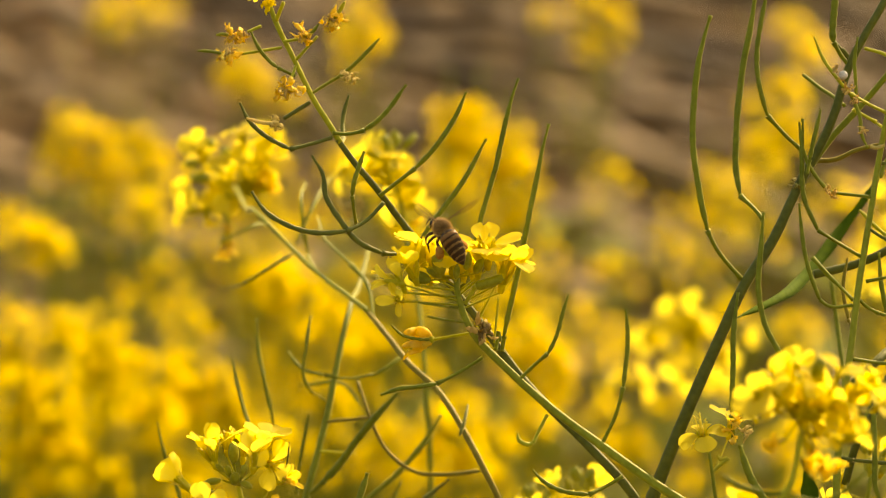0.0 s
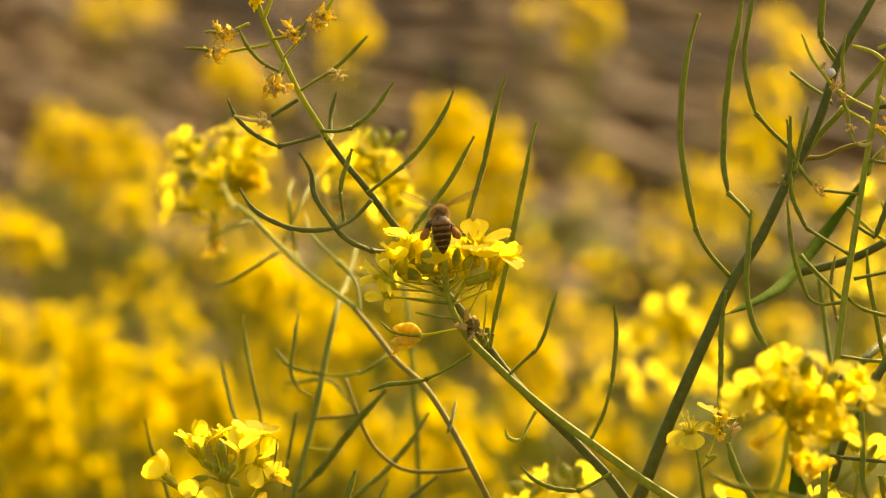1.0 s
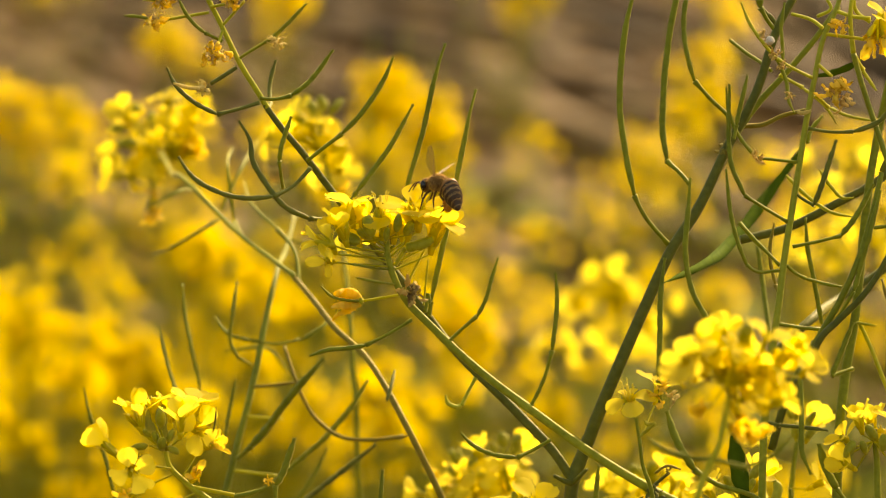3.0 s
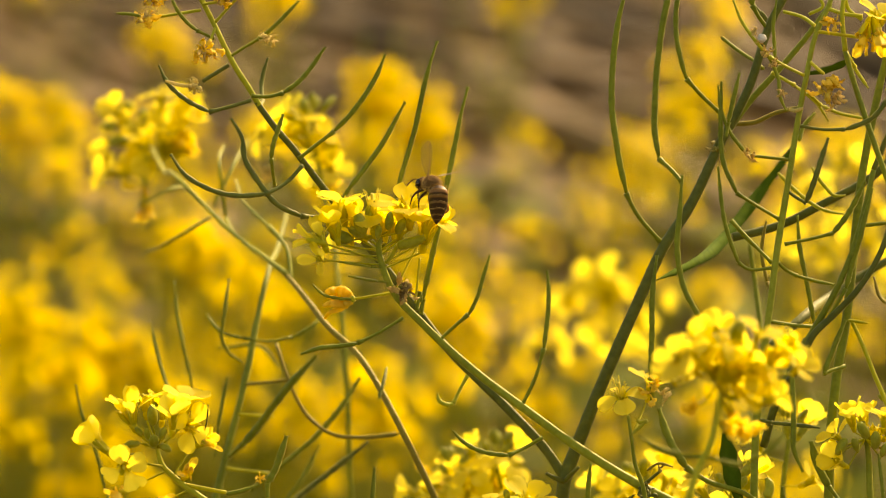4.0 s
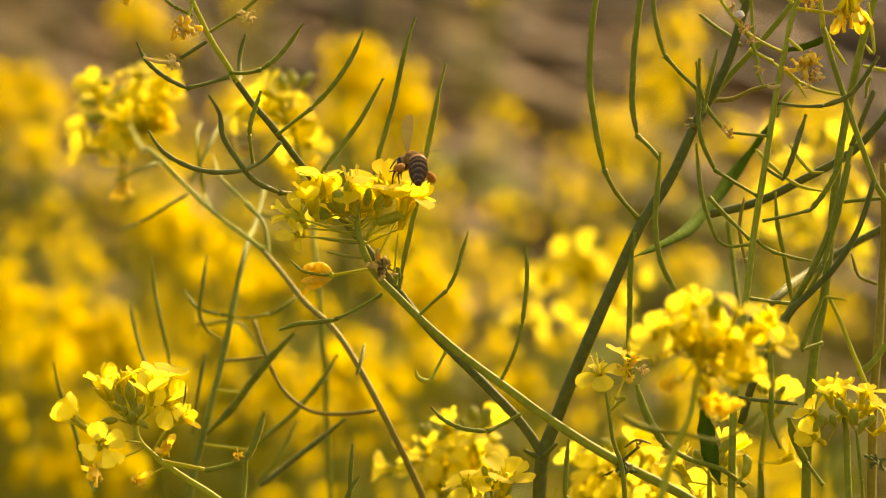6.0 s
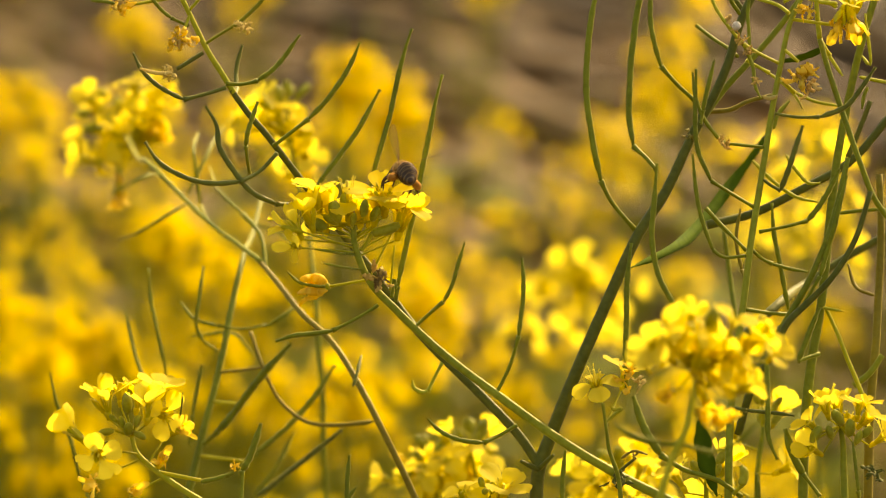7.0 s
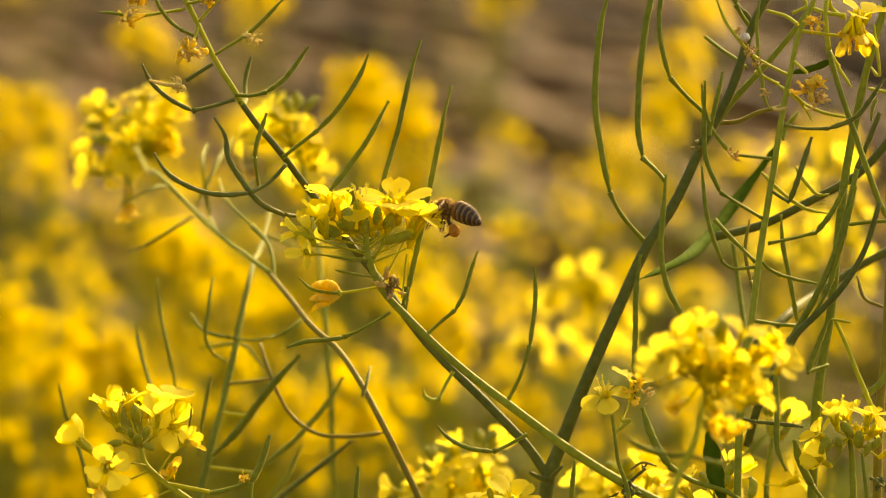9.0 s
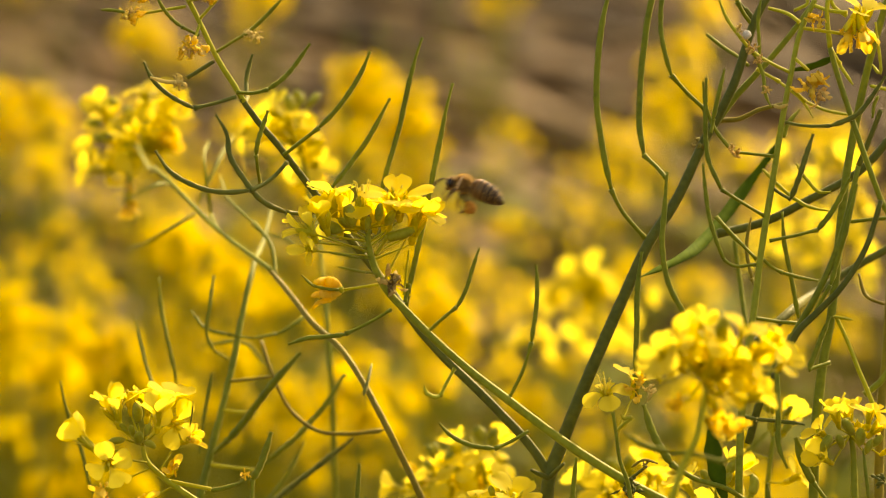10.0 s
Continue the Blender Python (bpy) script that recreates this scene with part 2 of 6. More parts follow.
for i in range(4):
    v, f = petal_data((8, 18, 12, 26)[i], (-6, 3, -4, 5)[i], 40 + i, (6.4, 7.6, 7.0, 7.2)[i])
    rnd = random.Random(90 + i)
    v = [(a + 0.6 * noise.noise(Vector((a, b, c + 9 * i)) * 0.7), b * (0.5, 0.42, 0.62, 0.45)[i] + 0.45 * noise.noise(Vector((b, c, a + 5 * i)) * 0.9) + rnd.uniform(-0.07, 0.07), c + rnd.uniform(-0.1, 0.1)) for a, b, c in v]
    OLD.append(mesh_of("petal", [scaled((v, f), MM)], PETAL_OLD))


def ellipsoid(c, rad, seg=8, rings=6, turn=None):
    verts, faces = [], []
    for i in range(rings + 1):
        th = math.pi * i / rings
        for j in range(seg):
            ph = 2 * math.pi * j / seg
            p = Vector((rad[0] * math.sin(th) * math.cos(ph), rad[1] * math.sin(th) * math.sin(ph), rad[2] * math.cos(th)))
            if turn is not None:
                p = turn @ p
            verts.append((c[0] + p.x, c[1] + p.y, c[2] + p.z))
    for i in range(rings):
        for j in range(seg):
            k = (j + 1) % seg
            faces.append((i * seg + j, (i + 1) * seg + j, (i + 1) * seg + k, i * seg + k))
    return verts, faces


def calyx_mesh(spread):
    chunks = [tube_data([(0, 0, -1.2), (0, 0, 0), (0, 0, 0.6)], [0.45, 0.75, 0.7], 8)]
    for i in range(4):
        a = i * math.pi / 2 + math.pi / 4
        turn = Matrix.Rotation(a, 3, "Z") @ Matrix.Rotation(radians(spread), 3, "Y")
        c = turn @ Vector((0.35, 0, 2.2))
        chunks.append(ellipsoid(c, (0.28, 0.75, 2.2), 7, 6, turn))
    return mesh_of("flower", [scaled(c, MM) for c in chunks], SEPAL)


def stamen_mesh(height):
    chunks = []
    for i in range(6):
        a = i * math.pi / 3 + 0.3
        h = height * (1 if i % 3 else 0.75)
        lean = 1.5
        tip = (math.cos(a) * lean, math.sin(a) * lean, h)
        chunks.append(tube_data([(0.25 * math.cos(a), 0.25 * math.sin(a), 0.5), (0.8 * math.cos(a), 0.8 * math.sin(a), h * 0.6), tip], [0.12, 0.10, 0.09], 5))
        turn = Matrix.Rotation(a, 3, "Z") @ Matrix.Rotation(radians(35), 3, "Y")
        chunks.append(ellipsoid(tip, (0.17, 0.2, 0.5), 6, 5, turn))
    chunks.append(tube_data([(0, 0, 0.4), (0, 0, height * 0.5), (0, 0, height * 0.95)], [0.38, 0.42, 0.3], 6))
    return mesh_of("flower_centre", [scaled(c, MM) for c in chunks], STAMEN)


CALYX = [calyx_mesh(4), calyx_mesh(18)]
STAMENS = [stamen_mesh(4.2), stamen_mesh(7.8)]
BUDS = [mesh_of("bud", [scaled(ellipsoid((0, 0, 0.1), (1.05, 0.95, 2.0), 10, 8), MM), scaled(ellipsoid((0.35, 0.1, 0.25), (0.85, 0.85, 1.85), 8, 6), MM),
                        scaled(ellipsoid((-0.3, 0.15, 0.2), (0.85, 0.85, 1.8), 8, 6), MM)], BUD),
        mesh_of("bud", [scaled(ellipsoid((0, 0, 0), (0.8, 0.75, 1.6), 9, 7), MM), scaled(ellipsoid((0.2, 0.15, 0.3), (0.65, 0.62, 1.4), 8, 6), MM)], BUD)]
flower_count = [0]


def upright(place, d, spin=0.0, size=1.0):
    turn = d.to_track_quat("Z", "Y").to_matrix().to_4x4()
    return Matrix.Translation(place) @ turn @ Matrix.Rotation(spin, 4, "Z") @ Matrix.Scale(size, 4)


def pedicel(thing, a, b, r=0.19, mat=None, sag=0.0):
    """The thin stalk between the stem at a and a flower at b, in the world."""
    a, b = Vector(a), Vector(b)
    mid = (a + b) / 2 + Vector((0, 0, -sag * (b - a).length))
    line = glide([a, mid, b], 4)
    return part("flower_stalk", mesh_of("flower_stalk", [tube_data(line, np.linspace(r * 1.1, r, len(line)) * MM, 6)], mat or PEDICEL), thing)


def flower(thing, p, d, kind="open", size=1.0, spin=None, hold=None, old=False, in_world=False, tall=0):
    """An open flower at p facing d: calyx with four petals and its stamens; hold: where its stalk leaves the stem."""
    flower_count[0] += 1
    k = flower_count[0]
    place = Vector(p) if in_world else spot(p)
    way = Vector(d).normalized() if in_world else facing(d)
    if spin is None:
        spin = (k * 0.73) % 1.57
    m = thing.matrix_basis.inverted() @ upright(place - way * 0.0045 * size, way, spin, size)
    ob = part("flower", CALYX[k % 2], thing, m, "wilted orange flower" if old else "")
    for i in range(4):
        tilt = random.Random(k * 7 + i)
        turn = Matrix.Rotation(i * math.pi / 2 + tilt.uniform(-0.16, 0.16), 4, "Z") @ Matrix.Rotation(radians(tilt.uniform(-9, 12) + (-7 if old else 0)), 4, "Y") @ Matrix.Scale(tilt.uniform(0.9, 1.08), 4)
        part("petal", (OLD if old else PETALS[kind])[(i + k) % 4], ob, turn)
    if kind != "shut" and not old:
        part("flower_centre", STAMENS[tall], ob, Matrix.Identity(4), "pale yellow stamens")
    if old and not in_world:
        husk(thing, p, 4.2 * size, k, PETAL_OLD, "crumpled golden petals", 8, 1.1)
    if hold is not None:
        pedicel(thing, Vector(hold) if in_world else spot(hold), place - way * 0.0055 * size)
    return ob


def bud(thing, p, d, size=1.0, hold=None, in_world=False):
    flower_count[0] += 1
    k = flower_count[0]
    place = Vector(p) if in_world else spot(p)
    way = Vector(d).normalized() if in_world else facing(d)
    m = thing.matrix_basis.inverted() @ upright(place, way, k * 0.9, size)
    ob = part("bud", BUDS[k % 2], thing, m)
    if hold is not None:
        pedicel(thing, Vector(hold) if in_world else spot(hold), place - way * 0.0018 * size, 0.2)
    return ob


def raceme(thing, top, axis, count, width, height, seed, size=1.0, old_share=0.1, buds=6):
    """A flower head: flowers in turns round the stem's end, open below, buds on top."""
    rnd = random.Random(seed)
    tip, ax = spot(top), facing(axis)
    side = ax.orthogonal().normalized()
    for i in range(count):
        f = i / max(1, count - 1)
        a = i * 2.4 + rnd.uniform(-0.3, 0.3)
        out = (Matrix.Rotation(a, 3, ax) @ side)
        way = (out * (0.5 + 0.8 * f) + ax * (1.0 - 0.75 * f)).normalized()
        reach = width * MM * (0.45 + 0.55 * math.sqrt(f)) * rnd.uniform(0.85, 1.1)
        hold = tip - ax * height * MM * f
        place = hold + out * reach + ax * MM * (5.0 - 3 * f)
        kind = rnd.choice(["open", "half", "open", "flat"]) if f > 0.15 else "cup"
        flower(thing, place, way, kind, size * rnd.uniform(0.88, 1.08), rnd.uniform(0, 1.5), hold, rnd.random() < old_share * f * 2, True)
    for i in range(buds):
        a = i * 2.4
        out = (Matrix.Rotation(a, 3, ax) @ side)
        bud(thing, tip + out * MM * 2.6 + ax * MM * rnd.uniform(2, 6), (ax + out * 0.5), rnd.uniform(0.8, 1.1), tip - ax * MM, True)


def bunch(thing, tip, places, w, seed, size=0.9, old=(), lean=0.0):
    """Flowers at chosen places round the end of a stem, each turned outwards; old: which of them have wilted."""
    rnd = random.Random(seed)
    for i, (u, v) in enumerate(places):
        p = (u, v, w + rnd.uniform(-9, 9) + lean * (tip[1] - v))
        out = Vector((u - tip[0], v - tip[1], 0))
        out = out / max(out.length, 1.0)
        d = (out.x * 0.7 + rnd.uniform(-0.3, 0.3), out.y * 0.6 + 0.45 + rnd.uniform(-0.3, 0.3), rnd.uniform(-0.9, 0.3))
        back = rnd.uniform(0.0, 0.35)
        hold = (tip[0] - (tip[0] - u) * 0.1, tip[1] - back * 18, w)
        flower(thing, p, d, rnd.choice(["open", "half", "half", "flat", "cup"]), size * rnd.uniform(0.85, 1.1), None, hold, i in old)


def husk(thing, p, size=4.0, seed=0, mat=None, label="dry shrivelled flower remains", strips=11, wide_by=1.0):
    """A shrivelled flower: thin crumpled strips that curl about one another."""
    rnd = random.Random(seed)
    c = spot(p)
    chunks = []
    for i in range(strips):
        q = c + Vector((rnd.gauss(0, 1), rnd.gauss(0, 1), rnd.gauss(0, 1))) * size * 0.12 * MM
        way = Vector((rnd.gauss(0, 1), rnd.gauss(0, 1), rnd.gauss(-0.3, 1))).normalized()
        pts = [q]
        for j in range(3):
            way = (way + Vector((rnd.gauss(0, 1), rnd.gauss(0, 1), rnd.gauss(0, 1))) * 0.7).normalized()
            q = q + way * size * 0.17 * MM
            pts.append(q)
        line = glide(pts, 3)
        wide = size * rnd.uniform(0.035, 0.12) * wide_by * MM
        rr = [wide * math.sin(math.pi * (0.12 + 0.8 * k / (len(line) - 1))) * rnd.uniform(0.6, 1.3) for k in range(len(line))]
        v, f = tube_data(line, rr, 6, 0.22)
        v = [Vector(w) + Vector((rnd.gauss(0, 1), rnd.gauss(0, 1), rnd.gauss(0, 1))) * size * 0.014 * MM for w in v]
        chunks.append((v, f))
    return part("dried_flower", mesh_of("dried_flower", chunks, mat or DRY), thing, None, label)


def wilted_flower(thing, p, way, length):
    """A dead-headed flower: limp orange petals that start wide at the stalk's end and hang along one way."""
    rnd = random.Random(17)
    d = facing((way[0], way[1], 0))
    base = spot(p)
    ob = part("flower", mesh_of("flower", [scaled(ellipsoid((0, 0, 0), (0.62, 0.62, 0.7), 8, 6), MM)], STEM_LIGHT), thing,
              thing.matrix_basis.inverted() @ Matrix.Translation(base), "wilted orange flower")
    for rise, droop, far, wide in ((0.75, 0.05, 0.92, 1.15), (0.35, -0.1, 0.8, 0.9), (-0.55, -0.1, 0.98, 1.2), (-0.75, -0.75, 0.95, 0.75), (-0.3, -0.25, 1.0, 0.7)):
        pts = [Vector((0, 0, 0))]
        for k in range(1, 6):
            f = k / 5
            pts.append(d * length * f * far + UP * (rise * 1.75 * math.sin(min(1, f * 2.2) * 1.57) + droop * 3.4 * f * f + rnd.uniform(-0.25, 0.25)) + BACK * (rnd.uniform(-1.2, 1.2) * min(1, 2 * f)))
        line = glide(pts, 4)
        n = len(line) - 1
        rr = [wide * (0.25 + 0.75 * math.sin(math.pi * min(1, (k / n) ** 0.6 * 0.92 + 0.04))) * rnd.uniform(0.85, 1.12) for k in range(n + 1)]
        v, f = tube_data(line, rr, 8, 0.35)
        v = [(a + rnd.gauss(0, 0.06), b + rnd.gauss(0, 0.06), c + rnd.gauss(0, 0.06)) for a, b, c in v]
        part("petal", mesh_of("petal", [scaled((v, f), MM)], PETAL_OLD), ob, Matrix.Identity(4))
    return ob


def leaf(thing, points, half_width, mat=None, label="narrow green leaf", name="leaf"):
    """A narrow leaf along a curve, folded a little along its midrib, with a thin blade."""
    line = glide([spot(p) for p in points], 6)
    n = len(line)
    verts, faces = [], []
    across = (BACK * 0.35 + RIGHT * 0.75 + UP * -0.45).normalized()
    for i, q in enumerate(line):
        t = i / (n - 1)
        h = half_width * MM * (0.12 + 0.88 * math.sin(math.pi * min(1, t * 1.05)) ** 0.7) * (1 + 0.12 * math.sin(t * 23))
        d = Vector(line[min(i + 1, n - 1)] - line[max(i - 1, 0)]).normalized()
        side = d.cross(BACK).normalized()
        v = Vector(q)
        rib = BACK * 0.35 * h
        for s, up in ((-1, 0), (0, 1), (1, 0)):
            verts.append(v + side * h * s + rib * up)
        for s, up in ((-1, 0), (0, 1), (1, 0)):
            verts.append(v + side * h * s * 0.97 + rib * up + BACK * 0.00025)
    for i in range(n - 1):
        a, b = i * 6, (i + 1) * 6
        faces += [(a, a + 1, b + 1, b), (a + 1, a + 2, b + 2, b + 1), (a + 3, b + 3, b + 4, a + 4), (a + 4, b + 4, b + 5, a + 5), (a, b, b + 3, a + 3), (a + 2, a + 5, b + 5, b + 2)]
    return part(name, mesh_of(name, [(verts, faces)], mat or LEAF), thing, None, label)

# ---- ground ----
def ground_sheet():
    """One sheet of soil to the horizon, uneven where the field is near."""
    xs = sorted(set([-600, -200, -60, -20, -8] + [i * 0.4 - 4 for i in range(21)] + [8, 20, 60, 200, 600]))
    ys = sorted(set([-600, -100, -20, -6] + [i * 0.4 - 2 for i in range(31)] + [14, 20, 40, 100, 300, 900]))
    verts, faces = [], []
    for y in ys:
        for x in xs:
            near = max(0.0, 1 - max(abs(x), abs(y - 4)) / 9)
            verts.append((x, y, 0.05 * near * noise.noise(Vector((x * 1.3, y * 1.3, 0)))))
    w = len(xs)
    for j in range(len(ys) - 1):
        for i in range(w - 1):
            a = j * w + i
            faces.append((a, a + 1, a + w + 1, a + w))
    ob = new("ground", mesh_of("ground", [(verts, faces)], SOIL))
    tagged(ob, "brown bare field soil under dry stalks", "ground", "", "structure")


ground_sheet()


# ---- the plant that the bee visits ----
def bee_plant():
    th = plant("tall green mustard stem with a yellow flower head and seed pods", (0.075, 0.02, 0))
    tip = (-17.8, 4.3, 0)
    stem(th, "stem", [tip, (-17.6, 1.0, 0), (-16.7, -2.3, 0), (-14.4, -7.1, 0), (-9.4, -12.5, 0), (0.7, -21.8, 0), (11.3, -29.8, 0), (22.4, -37.8, 0), (34.1, -44.9, 0), (46.5, -51.3, 2), (61.2, -60.9, 4)],
         0.62, 1.05, STEM_MID, (0.075, 0.02))
    # flower head
    flower(th, (-25.0, 12.2, -3), (-0.12, 0.98, 0.06), "half", 1.05, 0.3, (-17.8, 2.6, 0))
    flower(th, (-18.8, 9.9, -3), (-0.05, 1.0, -0.16), "open", 1.05, 0.75, (-17.8, 3.2, 0), False, False, 1)
    flower(th, (-11.8, 12.0, -4), (-0.04, 0.90, -0.40), "half", 1.22, 0.1, (-17.6, 1.4, 0))
    flower(th, (-7.2, 9.4, -2), (0.30, 0.94, -0.12), "open", 1.2, 0.65, (-17.1, -1.0, 0))
    flower(th, (-7.7, 7.4, -1), (0.22, 0.95, -0.15), "cup", 1.15, 0.2, (-16.8, -2.0, 0))
    flower(th, (-13.0, 8.9, -2), (0.12, 1.0, -0.1), "shut", 0.95, 0.3, (-17.4, 0.6, 0))
    # the shaded side of the head, nearer than the rest
    flower(th, (-26.8, 8.0, -7), (-0.25, 0.95, -0.2), "cup", 1.0, 0.1, (-17.9, 1.6, 0))
    flower(th, (-29.4, 5.6, -9), (-0.35, 0.85, -0.1), "limp", 0.85, 0.2, (-17.7, 0.4, 0))
    flower(th, (-32.0, 4.0, -9), (-0.93, 0.25, 0.1), "limp", 0.8, 0.9, (-17.5, -0.4, 0))
    flower(th, (-29.4, 0.2, -11), (-0.30, 0.12, -0.92), "limp", 0.8, 0.45, (-17.2, -1.2, 0))
    flower(th, (-24.2, 7.6, 6), (-0.2, 1.0, 0.1), "flat", 1.0, 0.5, (-17.7, 1.8, 1))
    flower(th, (-20.9, 8.2, 6), (-0.1, 1.0, 0.1), "half", 0.9, 0.8, (-17.7, 1.6, 1))
    flower(th, (-14.3, 8.6, 6), (0.1, 1.0, 0.1), "half", 0.9, 0.5, (-17.6, 0.8, 1))
    flower(th, (-22.8, 8.6, -2), (-0.2, 1.0, -0.1), "shut", 0.85, 0.3, (-17.8, 1.8, 0))
    flower(th, (-16.0, 8.2, 3), (0.1, 1.0, -0.1), "cup", 0.9, 0.9, (-17.8, 2.6, 0))
    for u, v, k, dx, dy, size in ((-21.1, 6.6, -6, -0.3, 1.0, 1.16), (-15.5, 7.4, -7, 0.15, 1.0, 1.18), (-21.9, 5.2, -4, -0.8, 0.5, 0.9), (-17.7, 5.2, -6, 0.05, 0.6, 0.92),
                                  (-24.9, 4.2, -4, -1.0, 0.25, 1.2), (-19.7, 9.0, -4, 0.1, 1.0, 0.9), (-13.4, 6.2, -4, 0.5, 0.8, 0.85)):
        bud(th, (u, v, k), (dx, dy, -0.25), size, tip)
    pod(th, [(-8.6, 4.2, -3), (-10.9, 3.3, -3), (-13.9, 2.6, -2)], 1.05, BUD, [(-16.1, -0.9, 0)], 0.4, "young fat green pod", 0.08)
    # young stalks under the head
    for a, b in (((-9.2, 4.4, 0), (-14.7, -6.6, 0)), ((-9.6, 0.1, 0), (-10.5, -8.8, 0))):
        pedicel(th, spot(b), spot(a), 0.21)
    pod(th, [(-23.5, -3.4, -7), (-20.6, -4.0, -5), (-17.9, -4.4, -2)], 0.30, POD, [(-15.4, -4.8, 0)], 0.2, "thin young pod", 0.08)
    pod(th, [(-25.2, -0.6, -8), (-21.6, -1.2, -5), (-19.2, -1.5, -2)], 0.26, POD, [(-16.9, -1.8, 0)], 0.2, "thin young pod", 0.08)
    # wilting flower and husk on the stem
    wilted_flower(th, (-22.9, -8.0, 4), (-1.0, 0.02), 6.0)
    pedicel(th, spot((-14.4, -6.6, 0)), spot((-22.7, -8.0, 4)), 0.27)
    pod(th, [(-30.8, -5.1, 3), (-28.6, -7.1, 2.6), (-25.6, -7.9, 2.6), (-22.8, -8.0, 4)], 0.32, POD, None, 0.4, "", 0.1)
    husk(th, (-12.6, -6.4, -3), 5.6, 35, DRY, "brown shrivelled flower remains", 6, 1.3)
    husk(th, (-12.7, -6.8, -2), 4.6, 5, HUSK_BROWN, "brown shrivelled flower remains", 9, 1.2)
    husk(th, (-12.3, -5.7, -2), 3.6, 15, HUSK_BROWN, "brown shrivelled flower remains", 6, 1.2)
    # pods
    pod(th, [(4.2, 0.7, -2), (3.1, -3.2, -2), (1.8, -7.5, -2), (0, -11, -2)], 0.44, POD, [(-2.7, -13.3, -1), (-6, -16.4, 0)], 0.36)
    pod(th, [(15.6, -2.3, -1), (15.8, -6.6, -1), (15.6, -11.6, -1), (14.9, -17.7, -1)], 0.5, POD, [(13.3, -23.3, 0), (10.5, -29.1, 0)], 0.36)
    pod(th, [(-32.9, -18.7, -6), (-29.3, -17.5, -6), (-24.9, -17.1, -5), (-21.8, -16.6, -4)], 0.5, POD, [(-17.7, -14.6, -2), (-12.9, -11.7, 0)], 0.36)
    pod(th, [(-6, -26.4, -3), (-5.7, -27.9, -3), (-4.3, -28.7, -3), (-3, -28.6, -2)], 0.48, STEM_LIGHT, [(-1.8, -26.1, -1), (-0.2, -23.1, 0)], 0.34, "short pale curled pod")
    pod(th, [(-3.1, -33.8, -4), (-1, -36, -4), (2.9, -38, -4), (8, -38.7, -3)], 0.48, POD, [(11.3, -37.2, -1), (14.6, -35.3, 0)], 0.38)
    pod(th, [(-9.4, -8.6, 3), (-9.7, -6.6, 3)], 0.5, POD, [(-10.2, -10.2, 2)], 0.4)
    pod(th, [(24.2, -40.5, 3), (23.8, -44.7, 3), (23.5, -51.9, 3)], 0.55, POD, [(28.6, -55.8, 2)], 0.4)
    husk(th, (34.6, -46.1, -2), 5, 8, STEM_DARK)
    pedicel(th, spot((33.6, -45.4, -1)), spot((38, -41.7, -2)), 0.3, STEM_DARK)
    return th


visited_plant = bee_plant()


